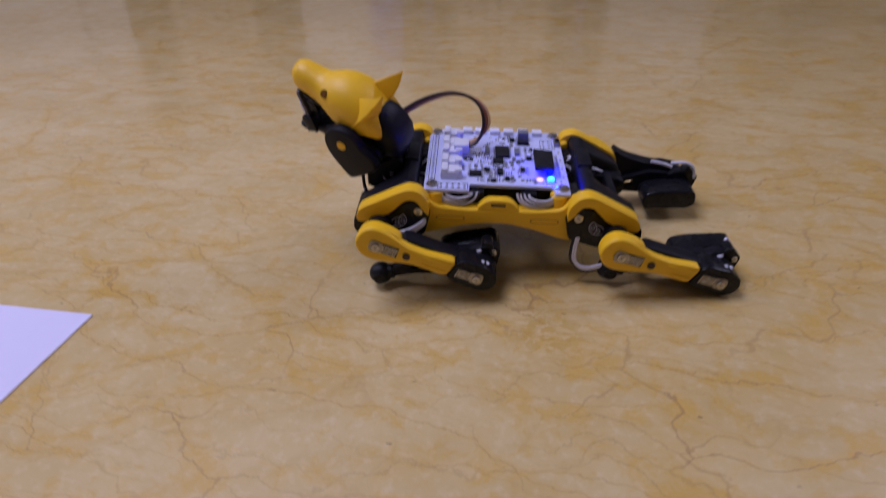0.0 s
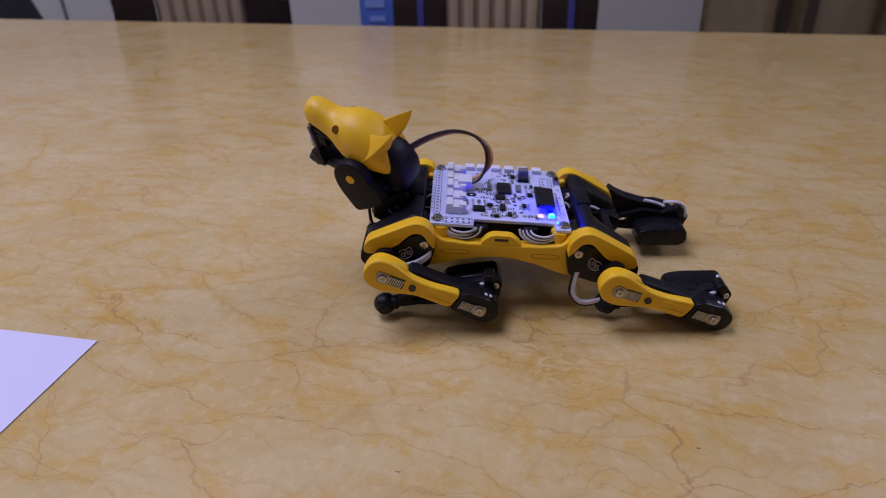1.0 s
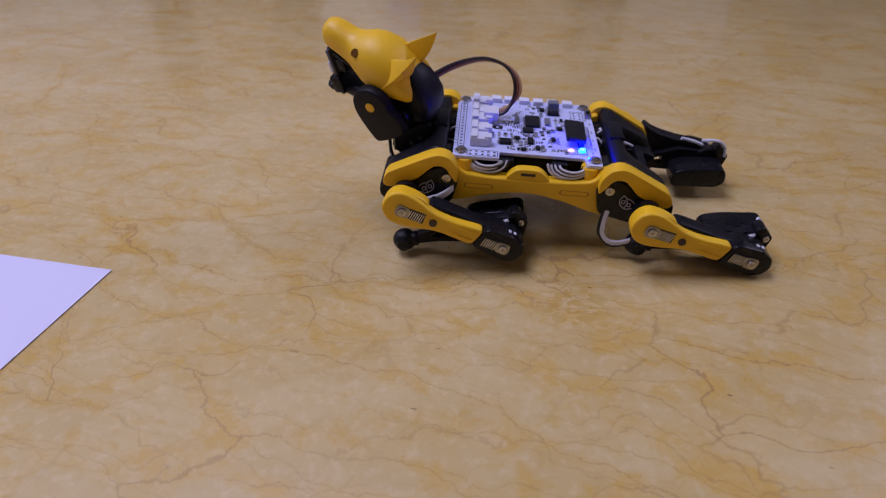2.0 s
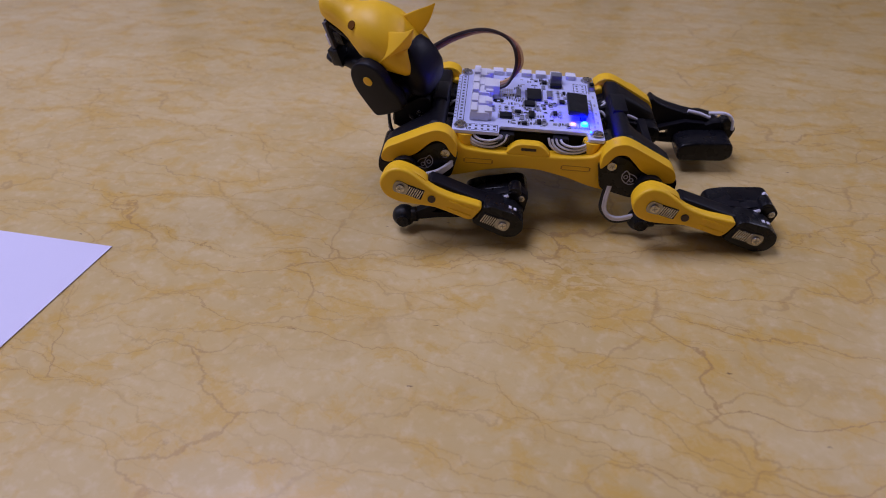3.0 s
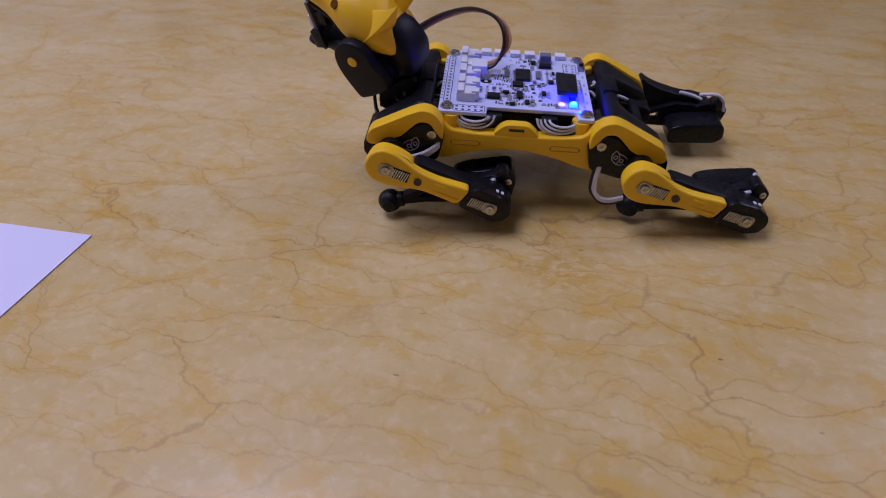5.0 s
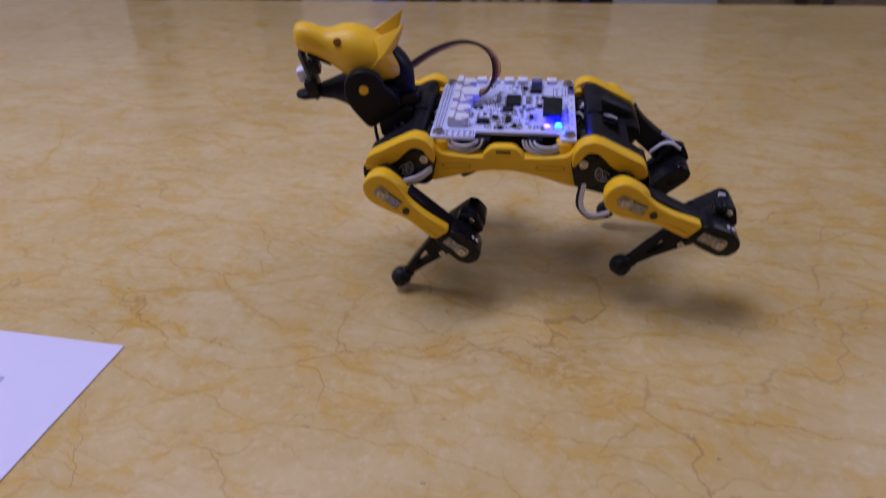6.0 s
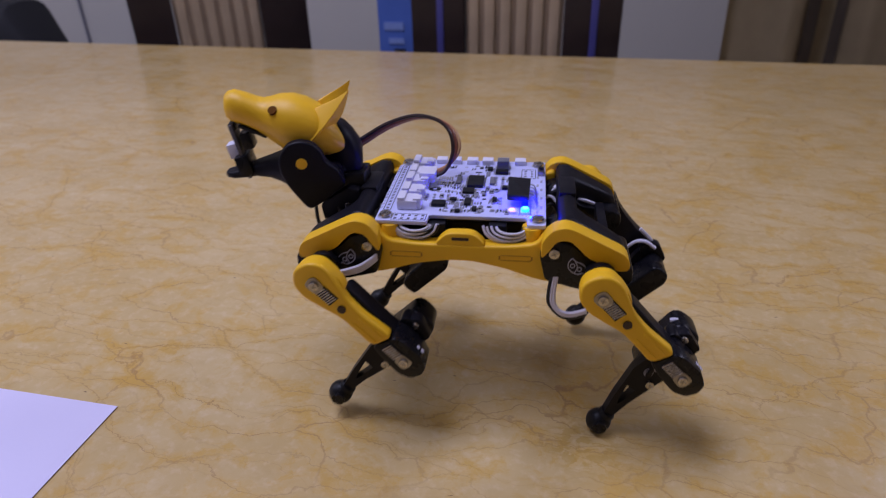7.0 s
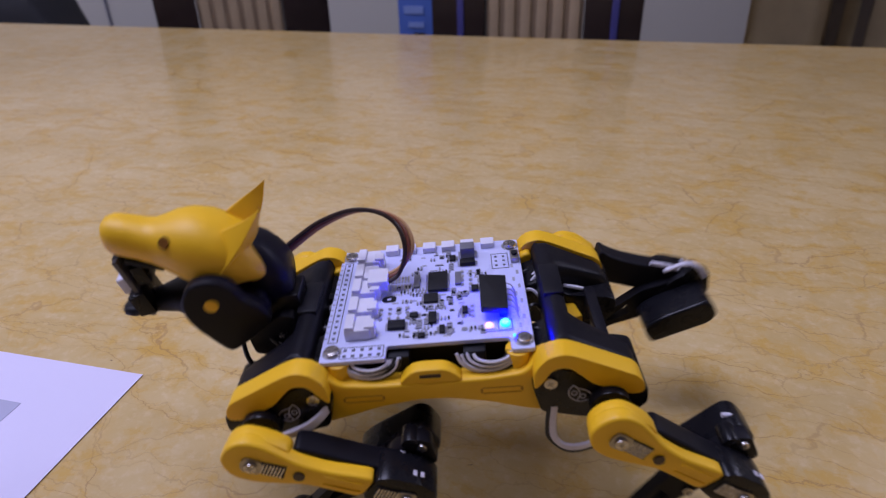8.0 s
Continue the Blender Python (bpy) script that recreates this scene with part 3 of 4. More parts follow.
def upper_leg(fx, s):
    """Thigh in its own space: shoulder axle at the origin, knee axle along x."""
    out = 0.0
    shell = mm([(-9.6, -2.0), (-8.4, 4.5), (-4.6, 8.2), (1.0, 8.4), (6.0, 6.8), (13, 4.2), (22, 3.6), (31, 4.6), (36.5, 5.0), (34.2, -4.6), (27, -4.2), (17, -4.0), (9, -6.2), (1.5, -8.0), (-5.0, -7.2)])
    if s > 0:
        shell = [(x, z - 0.0016 if x > 0.012 and z > 0 else z) for x, z in shell]
    leg = part("upper_leg", prism(shell, s * (out - 0.0002), s * (out - 0.0052), bevel=0.0012, radius=0.003, segments=3), YELLOW, robot, "yellow thigh link")
    part("groove", box(0.0275, s * (out - 0.0001), -0.0018, 0.012, 0.0006, 0.0009, 0.0003), YELLOW, leg)
    part("groove", box(0.0275, s * (out - 0.0001), 0.0018, 0.012, 0.0006, 0.0009, 0.0003), YELLOW, leg)
    knob = mm([(-9.2, -2.0), (-8.2, 4.4), (-4.6, 8.0), (1.0, 8.3), (6.5, 7.4), (10.5, 5.6), (10.5, -3.8), (6, -6.6), (1.5, -7.8), (-5.0, -7.0)])
    part("shoulder_head", prism(knob, s * (out - 0.0026), s * (out - 0.0082), bevel=0.0010, radius=0.003), YELLOW, leg)
    bar = mm([(10.7, 5.2), (14.5, 5.2), (20, 5.0), (28, 4.7), (36, 4.6), (42, 5.2), (46, 4.4), (46, -4.6), (16, -4.2), (10.7, -4.4)])
    if s > 0:
        bar = mm([(9.6, 9.4), (14, 7.8), (20, 7.0), (30, 7.0), (40, 8.0), (47.5, 6.8), (46, -4.6), (16, -4.2), (10.7, -4.4)])
    part("inner_bar", prism(bar, s * (out - 0.0053), s * (out - 0.0136), bevel=0.0011, radius=0.0018, segments=3), BLACK, leg, "black inner half of the thigh")
    cap = mm([(34.6, -4.8), (36.8, 5.2), (40, 6.8), (49.5, 7.2), (55.5, 4.6), (57.2, 0.4), (55.6, -4.2), (51, -6.6), (42, -6.2)])
    part("knee_cap", prism(cap, s * (out - 0.0003), s * (out - 0.0120), bevel=0.001, radius=0.0016), SERVO_BLACK, leg, "black knee cap")
    for x, d in ((0, 1), (THIGH, -1)):
        plate = mm([(x * 1000 - 3.2, -2.6), (x * 1000 + 2.4, -3.0), (x * 1000 + 3.2, 0), (x * 1000 + 2.4, 3.0), (x * 1000 - 3.2, 2.6)]) if d < 0 else mm([(x * 1000 + 3.2, -2.6), (x * 1000 - 2.4, -3.0), (x * 1000 - 3.4, 0), (x * 1000 - 2.4, 3.0), (x * 1000 + 3.2, 2.6)])
        part("spring_plate", prism(plate, s * 0.0004, s * -0.0004, radius=0.0016), STEEL_DARK, leg, "dull steel plate round an axle screw")
        sc, slot = screw("axle_screw", (x, s * 0.0006, 0), (0, s, 0), 0.0019, leg)
        part("screw_slot", slot, STEEL_DARK, leg)
        for i in range(7):
            xx = x + d * (0.0034 + i * 0.00098)
            part("spring_coil", cylinder((xx, s * 0.0001, 0), (0.12, 0, 1), 0.00036, 0.0046, 8), STEEL, leg)
        # flat black plate paints the shade behind the coils; nothing is sunk
        part("spring_bed", box(x + d * 0.0064, s * -0.0001, 0, 0.0075, 0.0004, 0.0052, 0.0001), CHIP, leg, "dark plate standing for the shaded recess round the spring")
    if s > 0:
        part("thigh_wire", tube([(0.0310, -0.0132, 0.0084), (0.0370, -0.0136, 0.0090), (0.0430, -0.0138, 0.0086)], 0.0009, 8), WIRE_WHITE, leg, "white servo wire")
    part("axle_hub", cylinder((0, s * -0.0160, 0), (0, 1, 0), 0.0062, 0.0060, 20, 0.0006), SERVO_BLACK, leg, "black axle hub")
    # proud brown disc, coloured as the shade inside a bolt hole
    part("bolt_hole_disc", cylinder((0.0143, s * 0.0, -0.0002), (0, 1, 0), 0.0017, 0.0009, 16), WIRE_BROWN, leg, "dark disc standing for a shaded bolt hole")
    part("knee_mark", box(0.0478, s * -0.004, 0.0073, 0.0012, 0.0018, 0.0003), WIRE_WHITE, leg, "small white printed mark")
    part("knee_mark", box(0.0502, s * -0.004, 0.0072, 0.0012, 0.0018, 0.0003), WIRE_WHITE, leg, "small white printed mark")
    return leg


def lower_leg(fx, s):
    """Shin in its own space: knee axle at the origin, foot along x."""
    y0, y1 = s * -0.0172, s * -0.0126
    rim = [(0.004, -0.0080), (0.014, -0.0092), (0.030, -0.0056), (SHIN - 0.003, -0.0017), (SHIN - 0.003, 0.0014), (0.030, 0.0016), (0.014, 0.0036), (0.004, 0.0055)]
    hole = [(0.0225, -0.0052), (0.0295, -0.0032), (0.0330, -0.0015), (0.0295, -0.0010), (0.0225, -0.0008)]
    b = bmesh.new()
    rings = {}
    for y in (y0, y1):
        rings[y] = ([b.verts.new((x, y, z)) for x, z in rim], [b.verts.new((x, y, z)) for x, z in hole])
    for y in (y0, y1):
        edges = []
        for loop in rings[y]:
            n = len(loop)
            for i in range(n):
                edges.append(b.edges.get((loop[i], loop[(i + 1) % n])) or b.edges.new((loop[i], loop[(i + 1) % n])))
        bmesh.ops.triangle_fill(b, edges=edges, use_beauty=True)
    for k in (0, 1):
        A, B = rings[y0][k], rings[y1][k]
        n = len(A)
        for i in range(n):
            b.faces.new((A[i], A[(i + 1) % n], B[(i + 1) % n], B[i]))
    leg = part("lower_leg", b, BLACK, robot, "slotted black shin link")
    mark = bmesh.new()
    ym = s * -0.0124
    for cx, cz, r in ((12.0, -3.4, 2.0), (12.6, -3.6, 0.8)):
        tube([((cx + r * math.cos(a)) / 1000, ym, (cz + r * 0.8 * math.sin(a)) / 1000) for a in (k * math.pi / 5 for k in range(11))], 0.0002, 5, 1, 2, mark)
    part("emblem", mark, EMBLEM, leg, "thin grey printed emblem")
    part("foot", ball((SHIN, s * -0.0149, 0), 0.0053, 1.05, 1.0, 1.0), RUBBER, leg, "round black rubber foot")
    part("foot_hub", cylinder((SHIN, s * -0.0100, 0), (0, 1, 0), 0.0030, 0.0012, 18, 0.0003), SERVO_BLACK, leg, "glossy black hub of the foot")
    # black disc on the hub paints the shade of its hole
    part("hub_hole_disc", cylinder((SHIN, s * -0.0094, 0), (0, 1, 0), 0.0011, 0.0004, 12), CHIP, leg)
    part("toe_cap", cylinder((SHIN - 0.0035, s * -0.0149, 0), (1, 0, 0), 0.0036, 0.006, 14, 0.0008), RUBBER, leg)
    case = mm([(-11.7, -4.3), (-9.6, -7.7), (8.0, -8.0), (15.5, -7.0), (17.5, -4.2), (17, 4.6), (-5.5, 6.0), (-11, 3.4)])
    if s > 0:
        case = mm([(-8.0, -2.0), (-6.2, -4.6), (12, -5.0), (18, -3.8), (19.6, -1), (19, 5.0), (-4, 6.0), (-8, 3.6)])
    part("servo", prism(case, s * -0.0173, s * (-0.0292 if s < 0 else -0.0320), bevel=0.0014 if s < 0 else 0.0011, radius=0.0028 if s < 0 else 0.0020, segments=3), SERVO_BLACK, leg, "black knee servo case")
    part("servo_boss", cylinder((-0.0064, s * -0.0152, -0.0076), (0, 1, 0), 0.0029, 0.0072, 18, 0.0006), SERVO_BLACK, leg, "round black boss of the knee servo")
    part("servo_hub", prism(mm([(-12.2, -4.6), (-9.2, -8.4), (0, -8.4), (11, -5.0), (9, 2), (-9, 4)]), s * -0.0122, s * -0.0174, bevel=0.0007, radius=0.0015), BLACK, leg)
    sc, slot = screw("servo_screw", (-0.0088, s * -0.0118, -0.0046), (0, s, 0), 0.0016, leg)
    part("screw_slot", slot, STEEL_DARK, leg)
    sc, slot = screw("shin_screw", (0.0165, s * -0.0123, 0.0012), (0, s, 0), 0.0018, leg)
    part("screw_slot", slot, STEEL_DARK, leg)
    rib = mm([(-8.5, -8.4), (-6.0, -9.0), (14.0, -3.4), (13.0, -1.8)])
    part("servo_rib", prism(rib, s * -0.0114, s * -0.0130, bevel=0.0003), BLACK, leg, "black slanting rib")
    w = tube([(0.0086, s * -0.0120, -0.0026), (0.0050, s * -0.0112, -0.0040), (0.0008, s * -0.0112, -0.0056), (-0.0034, s * -0.0122, -0.0070)], 0.0011, 8, 1.3)
    if s < 0 and fx > 0:
        part("servo_wire", tube([(-0.0098, 0.0225, -0.0046), (-0.0094, 0.0225, -0.0066), (-0.0078, 0.0225, -0.0084)], 0.0009, 8), WIRE_WHITE, leg, "white servo wire")
    if s > 0:
        w = tube([(0.0030, -0.0170, -0.0140), (-0.0050, -0.0176, -0.0138), (-0.0088, -0.0182, -0.0108), (-0.0098, -0.0186, -0.0050)], 0.0008, 8, 1.3)
    part("wire", w, WIRE_WHITE, leg, "white servo wire")
    return leg


UPPER, LOWER = {}, {}


def circuit_board():
    zt = 0.0163
    rim = mm([(-34.2, 31.2), (-34.2, -31.2), (-13.4, -31.2), (-13.4, -25.4), (25.4, -25.4), (25.4, -31.2), (32.6, -31.2), (32.6, 31.2)])
    board = part("circuit_board", prism(rim, zt - 0.0016, zt, "z", 0.0002, 0.0012), BOARD, robot, "white circuit board crowded with components")
    part("board_underside", prism(mm([(-33, 29), (-33, -24.6), (33, -24.6), (33, 29)]), zt - 0.0026, zt - 0.00165, "z"), CHIP, board, "dark underside")
    for x in (-0.0305, 0.0295):
        for y in (-0.0270, 0.0268):
            sc, slot = screw("board_screw", (x, y, zt + 0.0004), (0, 0, 1), 0.0024, board)
            part("screw_slot", slot, STEEL_DARK, board)
            part("screw_ring", cylinder((x, y, zt + 0.0001), (0, 0, 1), 0.0031, 0.0002, 20), SOLDER, board)
    # white servo sockets along the front edge
    for y, h in ((0.0210, 0.0056), (0.0115, 0.0052), (0.0020, 0.0056), (-0.0080, 0.0052), (-0.0180, 0.0056)):
        sock = part("socket", box(-0.0228, y, zt + h * 0.36, 0.0084, 0.0078, h * 0.72, 0.0006), CONNECTOR, board, "white plug socket")
        part("socket_wall", box(-0.0252, y, zt + h * 0.82, 0.0030, 0.0074, h * 0.24, 0.0004), CONNECTOR, sock)
        part("socket_latch", box(-0.0188, y - 0.0012, zt + h * 0.45, 0.0034, 0.0042, h * 0.84, 0.0004), CONNECTOR, sock)
    part("plug", box(-0.0178, 0.0050, zt + 0.0040, 0.0072, 0.0085, 0.0046, 0.0006), CONNECTOR, board, "white plug of the head cable")
    # square touch pads with raised white domes
    for x in (-0.0150, -0.0085, -0.0008, 0.0063, 0.0136, 0.0212):
        part("light_unit", box(x, 0.0286, zt + 0.0011, 0.0050, 0.0046, 0.0022, 0.0004), CONNECTOR, board, "white square light unit")
    for x, y, sx, sy, h, mat in ((0.0026, 0.0062, 0.0068, 0.0108, 0.0012, CHIP), (0.0003, -0.0031, 0.0048, 0.0046, 0.0010, CHIP), (-0.0107, -0.0164, 0.0056, 0.0040, 0.0014, CHIP),
                                 (0.0010, -0.0137, 0.0026, 0.0056, 0.0010, CHIP), (0.0136, 0.0228, 0.0052, 0.0046, 0.0042, GREY_PART), (0.0134, 0.0168, 0.0056, 0.0030, 0.0016, CHIP),
                                 (0.0042, -0.0199, 0.0018, 0.0036, 0.0009, CHIP), (-0.0024, -0.0222, 0.0022, 0.0020, 0.0010, CHIP), (0.0155, 0.0008, 0.0024, 0.0030, 0.0010, CHIP),
                                 (-0.0052, -0.0116, 0.0028, 0.0022, 0.0009, CHIP), (0.0118, -0.0110, 0.0018, 0.0034, 0.0010, CHIP), (0.0080, 0.0205, 0.0022, 0.0032, 0.0010, CHIP)):
        c = part("chip", box(x, y, zt + h / 2 + 0.0002, sx, sy, h, 0.0002), mat, board, "black chip" if mat == CHIP else "grey coil")
        pins = bmesh.new()
        n = max(3, round(sy / 0.0009))
        for i in range(n):
            yy = y - sy / 2 + sy * (i + 0.5) / n
            for d in (-1, 1):
                box(x + d * (sx / 2 + 0.0004), yy, zt + 0.0003, 0.0009, sy / n * 0.5, 0.0004, 0, None, pins)
        part("pins", pins, SOLDER, c, "silver pins", kind="stuff")
    for x in (-0.0048, 0.0098):
        part("crystal", box(x, 0.0074, zt + 0.0006, 0.0022, 0.0072, 0.0010, 0.0002), GREY_PART, board)
    # raised dark radio plug and its blue-lit wires
    radio = part("radio_module", prism(mm([(17.2, 1.8), (26.2, 0.2), (25.6, -18.0), (17.0, -16.4)]), zt + 0.0032, zt + 0.0056, "z", 0.0003, 0.0006), CHIP, board, "black wireless module on pins")
    part("module_socket", box(0.0242, -0.008, zt + 0.0016, 0.0026, 0.0150, 0.0032, 0.0002), CHIP, radio)
    for i in range(5):
        y = -0.0030 - i * 0.0030
        part("module_pin", tube([(0.0258, y, zt + 0.0044), (0.0278, y - 0.0006, zt + 0.0038), (0.0292, y - 0.0018, zt + 0.0004)], 0.00022, 6, 1, 4), SOLDER, radio)
    # the two small lamps
    part("warm_led", cylinder((0.0193, -0.0197, zt + 0.0006), (0, 0, 1), 0.0012, 0.0008, 16, 0.0002), LED_WARM, board, "glowing pink-white status light")
    part("led_base", box(0.0193, -0.0197, zt + 0.00025, 0.0036, 0.0034, 0.0005, 0.0001), CONNECTOR, board)
    part("blue_led", cylinder((0.0244, -0.0192, zt + 0.0007), (0, 0, 1), 0.0016, 0.0010, 18, 0.0002), LED_BLUE, board, "glowing blue status light")
    part("blue_led_core", cylinder((0.0244, -0.0192, zt + 0.0013), (0, 0, 1), 0.0012, 0.0004, 16), LED_BLUE_CORE, board)
    part("tiny_led", box(0.0268, -0.0250, zt + 0.0003, 0.0007, 0.0007, 0.0004), LED_BLUE, board)
    knob = part("button", box(0.0306, 0.0180, zt + 0.0011, 0.0030, 0.0058, 0.0022, 0.0003), STEEL_DARK, board, "small metal push button")
    part("button_cap", cylinder((0.0306, 0.0180, zt + 0.0026), (0, 0, 1), 0.0011, 0.0010, 12), CHIP, knob)
    # printed outlines, and holes whose inner shade is painted as dark squares
    ink = bmesh.new()

    def line(x0, y0, x1, y1, w=0.00028):
        box((x0 + x1) / 2, (y0 + y1) / 2, zt + 0.00003, abs(x1 - x0) + w, abs(y1 - y0) + w, 0.00008, 0, None, ink)

    def frame_lines(x0, y0, x1, y1):
        line(x0, y0, x1, y0), line(x0, y1, x1, y1), line(x0, y0, x0, y1), line(x1, y0, x1, y1)
    frame_lines(-0.0325, -0.0222, -0.0296, 0.0232)
    frame_lines(-0.0278, -0.0302, -0.0142, -0.0250)
    frame_lines(0.0222, 0.0125, 0.0282, 0.0220)
    frame_lines(0.0222, -0.0215, 0.0266, -0.0168)
    line(0.0165, -0.0222, 0.0268, -0.0222, 0.0004)
    for i in range(15):
        y = -0.0203 + i * 0.0030
        box(-0.03105, y, zt + 0.00005, 0.0010, 0.0010, 0.0001, 0, None, ink)
        line(-0.0345 + 0.0006, y + 0.0004, -0.0332, y + 0.0004, 0.0003)
    for i in range(5):
        for j in range(2):
            box(-0.0264 + i * 0.0027, -0.0290 + j * 0.0027, zt + 0.00005, 0.0011, 0.0011, 0.0001, 0, None, ink)
    for i in range(2):
        for j in range(3):
            box(0.0238 + i * 0.0028, 0.0145 + j * 0.0028, zt + 0.00005, 0.0009, 0.0009, 0.0001, 0, None, ink)
    part("printed_lines", ink, INK, board, "dark printed outlines, and holes painted as dark squares", kind="stuff")
    logo = prism(rounded(mm([(-17.0, -1.4), (-16.2, 0.4), (-13.0, 0.8), (-11.6, -0.2), (-12.0, -2.8), (-15.8, -3.2)]), 0.0008), zt - 0.0001, zt + 0.0001, "z")
    part("printed_mark", logo, CHIP, board, "dark printed mark")
    part("printed_mark_hole", prism(mm([(-15.0, -0.9), (-13.6, -0.6), (-13.5, -1.6), (-14.8, -2.0)]), zt + 0.0001, zt + 0.00016, "z"), BOARD, board)
    pads = bmesh.new()
    for i in range(4):
        for j in range(3):
            cylinder((-0.0165 + i * 0.0030, -0.0070 - j * 0.0026, zt + 0.0002), (0, 0, 1), 0.0007, 0.0004, 8, 0, None, pads)
    for i in range(2):
        for j in range(7):
            cylinder((0.0112 + i * 0.0030, 0.0118 - j * 0.0026 - (0.010 if j > 3 else 0), zt + 0.0002), (0, 0, 1), 0.0007, 0.0004, 8, 0, None, pads)
    for i in range(12):
        box(-0.0135 + (i % 6) * 0.0011, 0.0048 + (i // 6) * 0.0050, zt + 0.0002, 0.0006, 0.0034, 0.0004, 0, None, pads)
    part("solder_pads", pads, SOLDER, board, "silver solder pads", kind="stuff")
    rng = random.Random(7)
    dark, pale = bmesh.new(), bmesh.new()
    done = [(0.0026, 0.0062, 0.0060), (0.0003, -0.0031, 0.0038), (-0.0107, -0.0164, 0.0040), (0.0216, -0.008, 0.0105), (0.022, -0.0195, 0.0055), (0.0136, 0.021, 0.005)]
    count = 0
    while count < 210:
        x, y = rng.uniform(-0.0130, 0.0175), rng.uniform(-0.0240, 0.0255)
        if any(math.hypot(x - cx, y - cy) < r for cx, cy, r in done):
            continue
        n = rng.choice((1, 1, 2, 3, 4))
        along = rng.random() < 0.5
        for i in range(n):
            dx, dy = (i * 0.0012, 0) if along else (0, i * 0.0012)
            sx, sy = (0.0006, 0.0012) if along else (0.0012, 0.0006)
            which = dark if rng.random() < 0.32 else pale
            box(x + dx, y + dy, zt + 0.0002, sx, sy, 0.0005, 0, None, which)
            box(x + dx, y + dy, zt + 0.0001, sx + (0 if along else 0.0007), sy + (0.0007 if along else 0), 0.0003, 0, None, pale)
            count += 1
    part("small_components", dark, CHIP, board, "tiny dark surface components", kind="stuff")
    part("component_ends", pale, GREY_INK, board, "tiny grey component ends", kind="stuff")
    text = bmesh.new()
    for k in range(26):
        x, y = rng.uniform(-0.013, 0.020), rng.uniform(-0.0245, 0.026)
        if any(math.hypot(x - cx, y - cy) < r for cx, cy, r in done):
            continue
        box(x, y, zt + 0.00003, rng.uniform(0.0012, 0.0030), 0.0007, 0.00008, 0, None, text)
    for k in range(9):
        box(0.0292 + (k % 2) * 0.0016, -0.020 + k * 0.0042, zt + 0.00003, 0.0009, 0.0022, 0.00008, 0, None, text)
    for k in range(7):
        box(-0.0150 + k * 0.0008, 0.0010, zt + 0.00003, 0.0005, 0.0010, 0.00008, 0, None, text)
    part("printed_bars", text, GREY_INK, board, "grey printed bars", kind="stuff")
    return board


